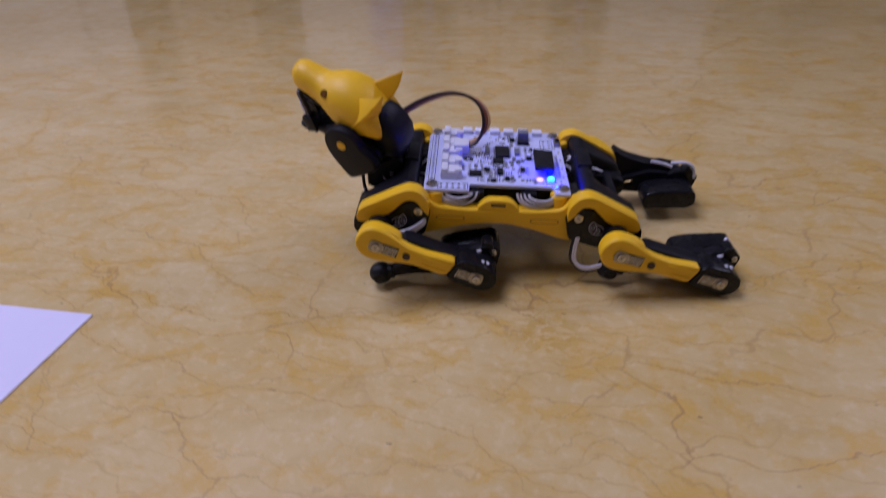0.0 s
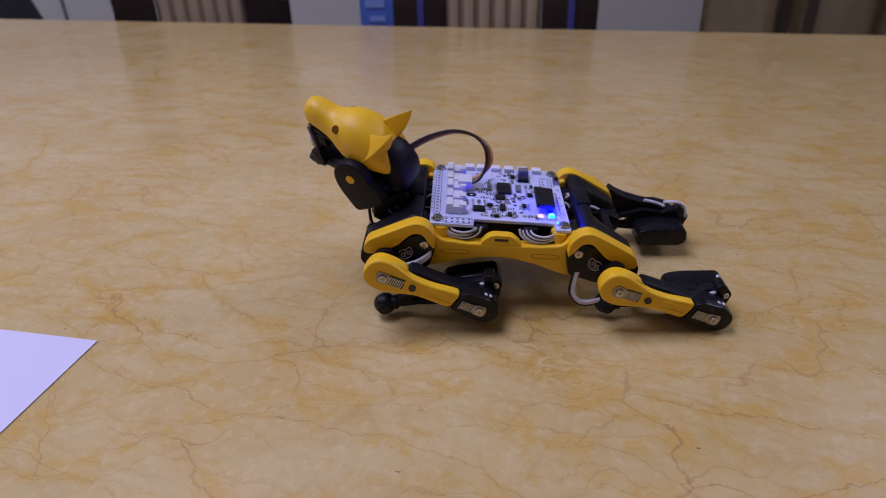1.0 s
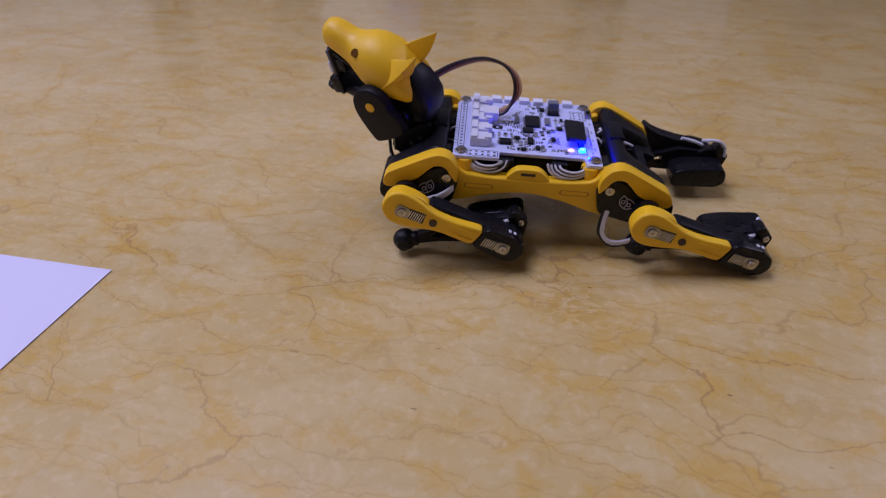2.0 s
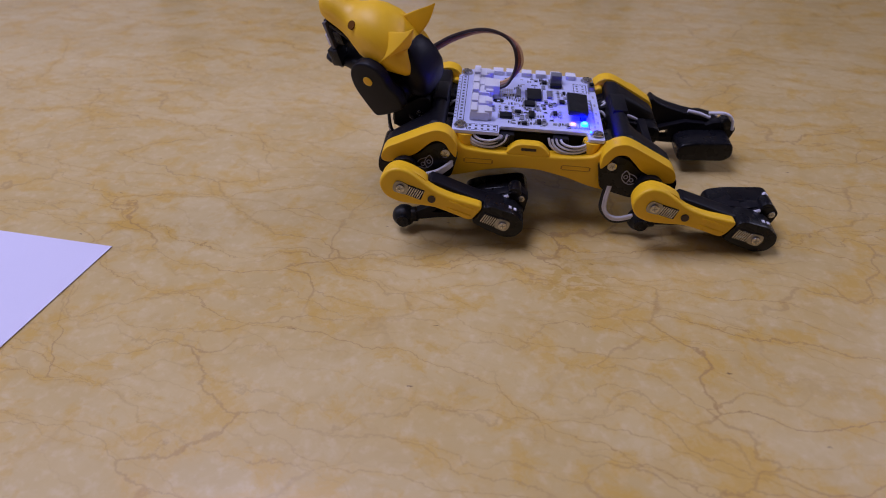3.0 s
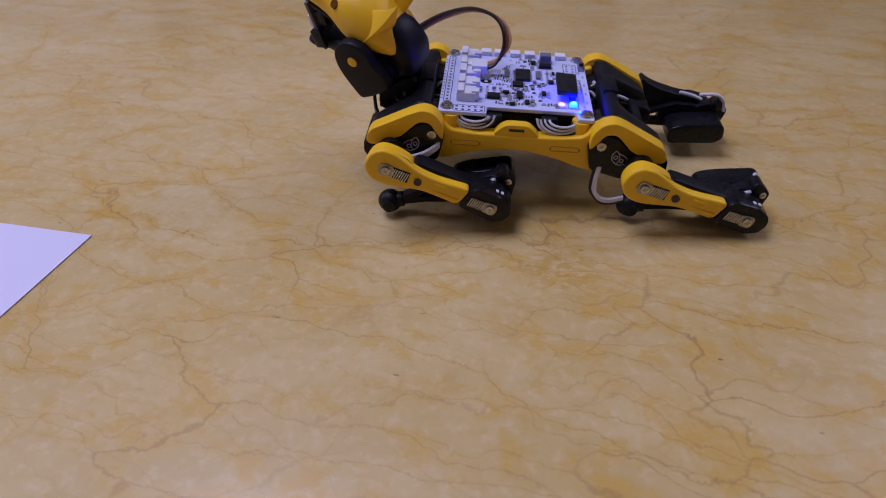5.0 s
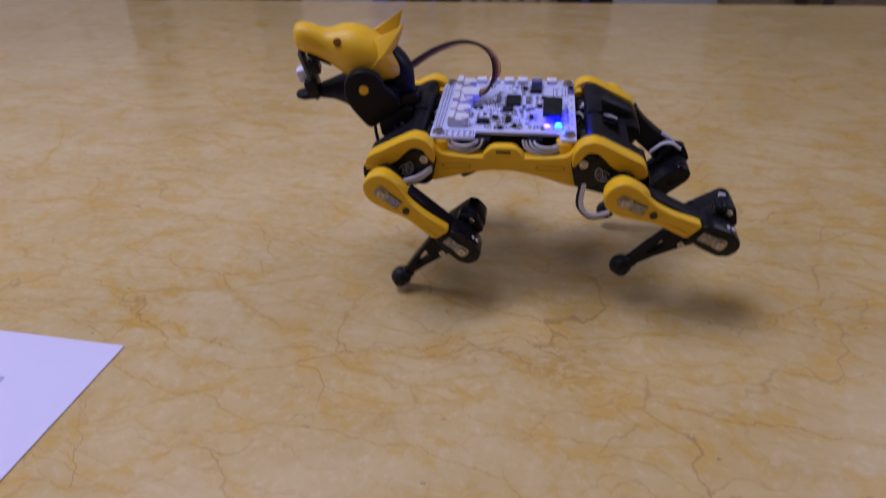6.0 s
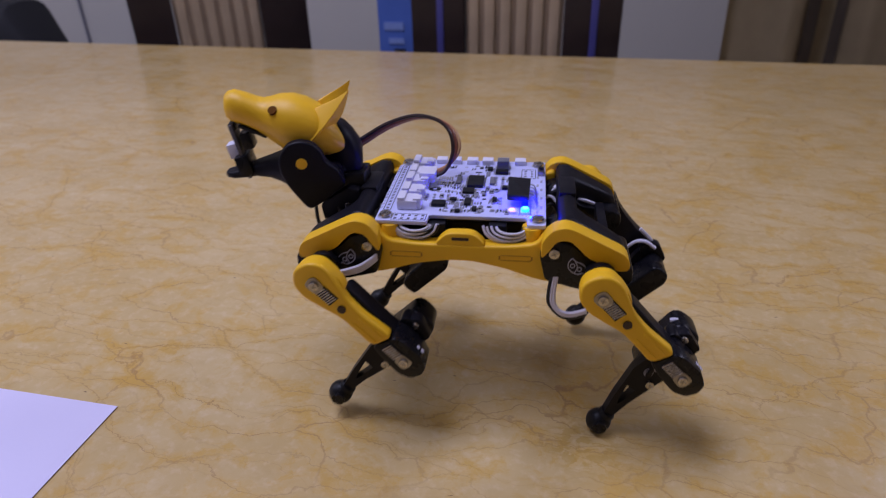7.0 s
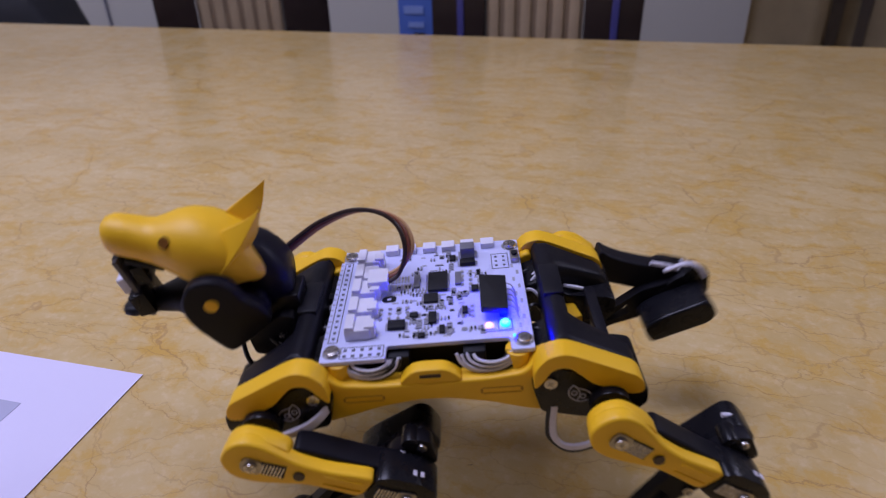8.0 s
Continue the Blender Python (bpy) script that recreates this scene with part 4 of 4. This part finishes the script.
def torso():
    part("battery_box", box(0.001, 0.0, 0.003, 0.058, 0.044, 0.018, 0.002), BLACK, robot, "black battery box under the board")
    part("belly_plate", prism(mm([(-30, -3.5), (-20, -3.2), (-8, -1.6), (8, -1.6), (20, -3.4), (30, -4.0), (30, 3), (-30, 3)]), -0.0285, 0.0215, bevel=0.0008), BLACK, robot, "black belly plate")
    for x in (-0.0285, 0.0275):
        for y in (-0.0285, 0.0285):
            part("post", cylinder((x, y, 0.0088), (0, 0, 1), 0.0040, 0.0116, 16, 0.0005), YELLOW, robot, "yellow board post")
    for x in (-0.011, 0.013):
        part("pin_header", box(x + 0.001, -0.0245, 0.0105, 0.007, 0.0075, 0.0068, 0.0005), CHIP, robot, "black pin header under the board")
    rng = random.Random(3)
    for x in (-0.0180, 0.0185):
        for i in range(9):
            d = rng.uniform(-0.0013, 0.0013)
            rx, rz = 0.0094 - 0.00045 * i, 0.0060 - 0.00052 * i
            p = [(x + d + rx * math.cos(a), -0.0292 - 0.0024 * math.sin(-a) - 0.0003 * (i % 3), 0.0144 + rz * math.sin(a)) for a in (math.pi * (1 + k / 6) for k in range(7))]
            part("servo_wire", tube(p, 0.00056, 7, 1, 3), WIRE_BLACK if i in (1, 4, 6, 7) else WIRE_WHITE, robot, "looped white servo wire" if i not in (1, 4, 6, 7) else "looped black servo wire")
    # wires from the shoulder servos to the legs
    for i, m in enumerate((WIRE_WHITE, WIRE_WHITE, WIRE_BLACK)):
        o = 0.0010 * i
        part("leg_wire", tube([(0.0376 - o, -0.0378, -0.0020), (0.0368 - o, -0.0392, -0.0080), (0.0372 - o, -0.0402, -0.0132), (0.0396, -0.0410, -0.0160 - o), (0.0440, -0.0415, -0.0164 - o), (0.0495, -0.0420, -0.0140 - o)], 0.00078, 8), m, robot)
        part("leg_wire", tube([(-0.0322, -0.0370, 0.0048 - o), (-0.0350, -0.0400, 0.0032 - o), (-0.0395, -0.0416, 0.0008 - o), (-0.0460, -0.0428, -0.0010 - o * 0.7), (-0.0505, -0.0426, -0.0026 - o * 0.7)], 0.00080, 8), m if i < 2 else WIRE_WHITE, robot)
        part("leg_wire", tube([(0.0362 - o, 0.0405, 0.0005), (0.0340 - o, 0.0425, -0.0055), (0.0338 - o * 0.6, 0.0435, -0.0110), (0.0370, 0.0440, -0.0145 - o), (0.0425, 0.0440, -0.0155 - o), (0.0490, 0.0440, -0.0135 - o)], 0.00078, 8), m, robot)
        part("leg_wire", tube([(0.0335, 0.008 + o * 3, 0.010), (0.0390, 0.010 + o * 3, 0.0150 - o), (0.0460, 0.018 + o * 2, 0.0120), (0.0500, 0.024, 0.0080)], 0.0007, 7), m, robot)
        part("neck_wire", tube([(-0.0345, -0.004 - o * 2, 0.010), (-0.0410, -0.008 - o * 2, 0.0120), (-0.0500, -0.0105 - o, 0.0075), (-0.0570, -0.0085, 0.0105 + o), (-0.0590, -0.004, 0.0165)], 0.0007, 7), WIRE_BLACK if i != 1 else WIRE_WHITE, robot)
    # flat three-core cable from the board to the head
    way = [(-0.0158, 0.0050, 0.0203), (-0.0100, 0.0062, 0.0232), (-0.0062, 0.0090, 0.0300), (-0.0082, 0.0130, 0.0372), (-0.0150, 0.0165, 0.0410), (-0.0250, 0.0185, 0.0415), (-0.0370, 0.0185, 0.0375), (-0.0470, 0.0165, 0.0320), (-0.0560, 0.0120, 0.0270)]
    lean = [(-0.5, 0.8, 0.3), (0.3, 0.8, 0.5), (0.9, 0.4, 0.2), (0.75, 0.65, -0.1), (0.2, 0.9, -0.4), (0, 0.75, -0.65), (0, 0.45, -0.9), (0, 0.2, -1), (0, 0, -1)]
    for i, m in enumerate((WIRE_BROWN, WIRE_RED, WIRE_ORANGE)):
        core = [Vector(p) + Vector(o).normalized() * 0.00145 * (i - 1) for p, o in zip(way, lean)]
        part("cable_core", tube(core, 0.00080, 8), m, robot, ("dark brown cable core", "red-brown cable core", "tan cable core")[i])
    part("neck_servo", box(-0.0535, 0, 0.0135, 0.0200, 0.0125, 0.0230, 0.0012), SERVO_BLACK, robot, "black neck servo")
    sc, slot = screw("neck_screw", (-0.0505, -0.0108, 0.0120), (0, -1, 0), 0.0014, robot)
    part("screw_slot", slot, STEEL_DARK, robot)
    for o, m in ((0.0, WIRE_BLACK), (0.0016, WIRE_BLACK), (0.0008, WIRE_WHITE)):
        part("neck_wire", tube([(-0.0420, -0.0120 - o, 0.0060), (-0.0480, -0.0150 - o, 0.0000 - o), (-0.0560, -0.0160 - o, -0.0012 - o), (-0.0630, -0.0140, 0.0040 - o), (-0.0650, -0.0105, 0.0120)], 0.0008, 8), m, robot)
    part("neck_disc", cylinder((-0.0560, 0, 0.0262), (-0.25, 0, 1), 0.0072, 0.0034, 24, 0.0006), SERVO_BLACK, robot)
    part("neck_bracket", prism(mm([(-45, 2), (-45, 19), (-50, 20), (-63, 12), (-62, 4)]), -0.0105, 0.0105, bevel=0.001, radius=0.002), BLACK, robot)


def ear_shape(s):
    """A pointed ear over a rounded triangular foot; its front face is hollowed and its edges sweep up to the tip."""
    foot = [Vector((6.2, 6.2, 20.4)), Vector((2.6, 14.2, 6.4)), Vector((14.8, 4.6, 12.8))]
    tip = Vector((20.2, 9.6, 27.2))
    b = bmesh.new()
    rings = []
    for k in range(13):
        u = k / 12
        shrink = (1 - u) ** 1.05 + 0.045 * u
        centre = sum(foot, Vector()) / 3
        bow = Vector((0.9, 1.6, -0.5)) * math.sin(u * math.pi)
        at = centre.lerp(tip, u) + bow * 0.7
        tri = [at + (p - centre) * shrink * (1.0 + 0.10 * math.sin(u * math.pi)) for p in foot]
        ring = [Vector(p) for p in rounded(tri, 1.5 * shrink + 0.12, 4)]
        mid = (tri[0] + tri[1]) / 2
        ring = [p + (at - mid) * 0.12 * max(0.0, 1 - (p - mid).length / ((tri[0] - tri[1]).length * 0.5 + 1e-6)) for p in ring]
        rings.append([b.verts.new((p.x / 1000, s * p.y / 1000, p.z / 1000)) for p in ring])
    for A, B in zip(rings, rings[1:]):
        m = len(A)
        for i in range(m):
            b.faces.new((A[i], A[(i + 1) % m], B[(i + 1) % m], B[i]))
    b.faces.new(rings[0])
    b.faces.new(rings[-1][::-1])
    return b


def head():
    """The head in its own space: the jaw's hinge at the origin, the nose along -x."""
    rows = [(-30.9, 22.5, 17.0, 2.2), (-30.3, 24.6, 15.2, 4.3), (-29.0, 26.0, 14.0, 5.8), (-26.5, 26.6, 13.0, 6.9), (-22, 25.3, 11.2, 7.4), (-18, 23.6, 9.0, 7.8), (-15, 22.9, 7.0, 8.6), (-12, 23.4, 4.6, 10.2), (-8, 24.4, 1.6, 12.1), (-3, 24.4, -0.8, 13.3),
            (2, 22.9, -1.6, 13.7), (7, 20.0, -1.6, 13.4), (11, 16.8, -1.2, 12.9), (14.5, 13.4, -1.0, 12.0), (17, 10.4, -0.4, 10.6), (18.6, 7.0, 1.4, 8.4)]
    shell = part("head", loft([tuple(v / 1000 for v in r) for r in rows], 36, 2.25), YELLOW, robot, "yellow wolf-like head shell", 60)
    for s in (-1, 1):
        part("ear", ear_shape(s), YELLOW, shell, "pointed yellow ear", 50)
        # the eye hole's inner shade is painted as a near-flush dark disc
        part("eye", cylinder((-0.0103, s * 0.0087, 0.0192), (-0.25, s * 0.62, 0.74), 0.0019, 0.0026, 20), EYE_SHADE, shell, "small dark disc standing for a shaded eye hole")
        plate = mm([(0, 9.4), (-5, 8.2), (-8.4, 4.2), (-9.4, 0), (-8.6, -5.0), (-6.4, -9.5), (-2.5, -15.2), (0.3, -19.0), (2.4, -20.0), (8.6, -16.4), (17.5, -9.6), (14.5, -3.0), (9.8, 0.4), (8.4, 4.4), (5.2, 8.0)])
        part("jaw_plate", prism(plate, s * 0.0184, s * 0.0132, bevel=0.0012, radius=0.002, segments=3), BLACK, shell, "matt black cheek plate")
        part("hinge_pin", cylinder((0, s * 0.0184, 0), (0, s, 0), 0.0023, 0.0008, 20, 0.0002), YELLOW, shell, "yellow hinge pin")
    part("throat", prism(mm([(-6, -7), (-0.4, -17.0), (2, -18.8), (8, -15.6), (17, -9), (15, -2), (0, -1)]), -0.0134, 0.0134, bevel=0.001, radius=0.002), BLACK, shell, "black throat block")
    sleeve = [(11.5, 12.5, -12.0, 8.6), (14.5, 14.2, -12.6, 10.2), (17.5, 12.4, -12.6, 10.5), (20.6, 9.0, -11.8, 10.2), (23.2, 4.8, -10.2, 9.2), (24.4, 1.6, -7.6, 7.4)]
    part("collar", loft([tuple(v / 1000 for v in r) for r in sleeve], 32, 2.6), BLACK, shell, "smooth black sleeve behind the head", 55)
    jaw = loft([tuple(v / 1000 for v in r) for r in ((-34.0, -8.2, -9.4, 1.5), (-33.0, -7.4, -10.2, 3.6), (-30, -6.8, -10.6, 5.0), (-26, -5.6, -10.4, 5.2), (-21, -4.0, -9.8, 5.6), (-15, -2.0, -10.6, 7.0), (-10, -0.6, -12.0, 10.5), (-6, 0.4, -14.0, 13.0), (-2, 0.4, -17.0, 13.0))], 20, 3)
    part("jaw", jaw, BLACK, shell, "black lower jaw", 50)
    turn = pose(0, 0, 0, 0, -14)
    module = part("sensor_module", box(-0.0262, 0, 0.0015, 0.0016, 0.0110, 0.0235, 0.0003, turn), SENSOR, shell, "dark sensor board held in the mouth")
    part("module_plug", box(-0.0296, 0.0015, 0.0010, 0.0046, 0.0070, 0.0062, 0.0006, turn), CONNECTOR, module, "white plug")
    part("module_lens", box(-0.0232, 0, 0.0058, 0.0044, 0.0090, 0.0070, 0.0006, turn), SERVO_BLACK, module)
    part("module_pin", box(-0.0246, -0.004, -0.0068, 0.0022, 0.0030, 0.0052, 0.0003, turn), SERVO_BLACK, module)
    part("module_body", box(-0.0252, 0, -0.0042, 0.0058, 0.0140, 0.0086, 0.0008, turn), SERVO_BLACK, module)
    part("module_clip", box(-0.0285, 0, 0.0118, 0.0030, 0.0070, 0.0030, 0.0004, turn), SERVO_BLACK, module)
    part("palate", box(-0.020, 0, 0.0105, 0.012, 0.0120, 0.0016, 0.0004, pose(0, 0, 0, 0, 24)), CHIP, shell)
    return shell


for side in (-1, 1):
    before = set(scene.objects)
    side_frame(side)
    for end in (-1, 1):
        hip(end, side)
    for ob in set(scene.objects) - before:
        if side > 0 and ob.parent == robot:
            ob.location.y = FAR
    for end in (-1, 1):
        UPPER[end, side] = upper_leg(end, side)
        LOWER[end, side] = lower_leg(end, side)
for end in (-1, 1):
    cross_member(end)
    gap_wires(end)
torso()
circuit_board()
HEAD_SHELL = head()


# ---- what moves ----
def shoulder_y(side):
    return side * SIDE + (FAR + 0.0005 if side > 0 else 0)


def thigh_pose(end, side, a):
    return pose(end * HALF, shoulder_y(side), 0, 0, -a, 0)


def shin_pose(end, side, a, b):
    return pose(end * HALF + THIGH * math.cos(radians(a)), shoulder_y(side), THIGH * math.sin(radians(a)), 0, -b, 0)


def motions():
    BODY = [
        (0.00, -0.0015, 0.0589, 0.0311, 3.0, 4.5, 1.8),
        (4.70, -0.0015, 0.0589, 0.0311, 3.0, 4.5, 1.8),
        (4.90, -0.0015, 0.0589, 0.0311, 3.0, 4.5, 1.8),
        (5.80, -0.0017, 0.0810, 0.0713, 4.0, -8.3, -7.3),
        (6.00, -0.0063, 0.0743, 0.0732, 5.6, 0.5, -4.0),
        (6.20, -0.0044, 0.0701, 0.0742, 1.6, -0.8, -4.7),
        (6.30, -0.0051, 0.0693, 0.0731, 2.6, -1.3, -4.8),
        (6.40, -0.0097, 0.0608, 0.0739, 0.1, -1.1, -4.4),
        (6.50, -0.0128, 0.0564, 0.0729, 0.9, -2.6, -3.8),
        (6.60, -0.0171, 0.0530, 0.0682, -7.3, -5.0, 0.8),
        (6.70, -0.0172, 0.0516, 0.0700, -2.1, -1.0, -0.8),
        (6.80, -0.0226, 0.0492, 0.0685, 3.1, -3.2, -3.6),
        (7.00, -0.0293, 0.0340, 0.0787, 1.1, -0.2, -3.1),
        (7.20, -0.0364, 0.0185, 0.0645, -1.0, -2.1, 1.2),
        (7.30, -0.0385, 0.0158, 0.0661, 0.4, -2.0, 1.5),
        (7.40, -0.0411, 0.0105, 0.0661, 3.1, -4.4, 1.5),
        (7.50, -0.0433, 0.0056, 0.0648, 6.9, -6.3, 2.2),
        (7.60, -0.0438, -0.0076, 0.0738, -3.3, -0.6, 3.9),
        (7.80, -0.0468, -0.0238, 0.0595, -11.9, -9.5, 8.1),
        (7.90, -0.0482, -0.0319, 0.0584, 0.9, -0.5, 7.5),
        (8.00, -0.0460, -0.0396, 0.0596, 2.5, -4.1, 5.6),
    ]
    LEGS = [
        (0.00, -19, -167, -15, -174, -20, -169, -14, -174),
        (4.70, -19, -167, -15, -174, -20, -169, -14, -174),
        (4.90, -19, -167, -15, -174, -20, -169, -14, -174),
        (5.80, -48, -157, -39, -122, -45, -145, -45, -137),
        (6.00, -41, -138, -25, -145, -27, -149, -41, -133),
        (6.20, -29, -134, -38, -127, -40, -133, -35, -141),
        (6.30, -21, -150, -37, -126, -42, -133, -15, -157),
        (6.40, -41, -132, -38, -127, -36, -131, -44, -137),
        (6.50, -43, -136, -34, -126, -37, -135, -46, -135),
        (6.60, -41, -135, -26, -143, -25, -141, -38, -135),
        (6.70, -41, -140, -34, -133, -31, -137, -43, -139),
        (6.80, -24, -146, -34, -127, -35, -137, -21, -149),
        (7.00, -47, -136, -47, -125, -45, -135, -50, -133),
        (7.20, -38, -141, -30, -145, -31, -145, -42, -143),
        (7.30, -37, -139, -32, -129, -34, -137, -41, -143),
        (7.40, -25, -146, -36, -129, -36, -139, -22, -157),
        (7.50, -26, -158, -36, -130, -44, -151, -17, -161),
        (7.60, -44, -133, -40, -118, -42, -133, -41, -129),
        (7.80, -39, -148, -29, -139, -28, -157, -37, -139),
        (7.90, -31, -144, -33, -144, -35, -147, -31, -151),
        (8.00, -24, -150, -37, -138, -39, -153, -19, -157),
    ]
    HEAD = [
        (0.00, -0.0662, -0.0012, 0.0339, 15.2, 3.1, -21.4),
        (4.70, -0.0662, -0.0012, 0.0339, 15.2, 3.1, -21.4),
        (4.90, -0.0662, -0.0012, 0.0339, 15.2, 3.1, -21.4),
        (5.80, -0.0704, 0.0005, 0.0320, -0.0, 1.9, 12.5),
        (6.00, -0.0704, 0.0005, 0.0320, -0.0, 1.9, 12.5),
        (6.20, -0.0704, 0.0005, 0.0320, -2.9, 1.0, 8.5),
        (6.40, -0.0704, 0.0005, 0.0320, -4.6, 2.2, 15.7),
        (6.50, -0.0704, 0.0005, 0.0320, -3.1, 2.8, 16.5),
        (6.60, -0.0704, 0.0005, 0.0320, -4.2, 4.4, 19.2),
        (6.80, -0.0704, 0.0005, 0.0320, -2.7, 2.4, 9.6),
        (7.00, -0.0704, 0.0005, 0.0320, -3.8, 2.2, 13.7),
        (7.20, -0.0704, 0.0005, 0.0320, -3.3, 3.4, 17.8),
        (7.40, -0.0704, 0.0005, 0.0320, -0.2, 1.5, 6.9),
        (7.50, -0.0704, 0.0005, 0.0320, -2.0, 2.5, 12.1),
        (7.60, -0.0704, 0.0005, 0.0320, -6.9, 3.9, 15.3),
        (7.80, -0.0704, 0.0005, 0.0320, -6.0, 2.3, 14.0),
        (7.90, -0.0704, 0.0005, 0.0320, -7.0, 5.3, 21.0),
        (8.00, -0.0704, 0.0005, 0.0320, 2.1, 1.6, 8.7),
    ]
    walk(robot, [(t, pose(*r)) for t, *r in BODY])
    walk(HEAD_SHELL, [(t, pose(*r)) for t, *r in HEAD])
    for k, (end, side) in enumerate(((-1, -1), (1, -1), (-1, 1), (1, 1))):
        walk(UPPER[end, side], [(r[0], thigh_pose(end, side, r[1 + 2 * k])) for r in LEGS])
        walk(LOWER[end, side], [(r[0], shin_pose(end, side, r[1 + 2 * k], r[2 + 2 * k])) for r in LEGS])


motions()
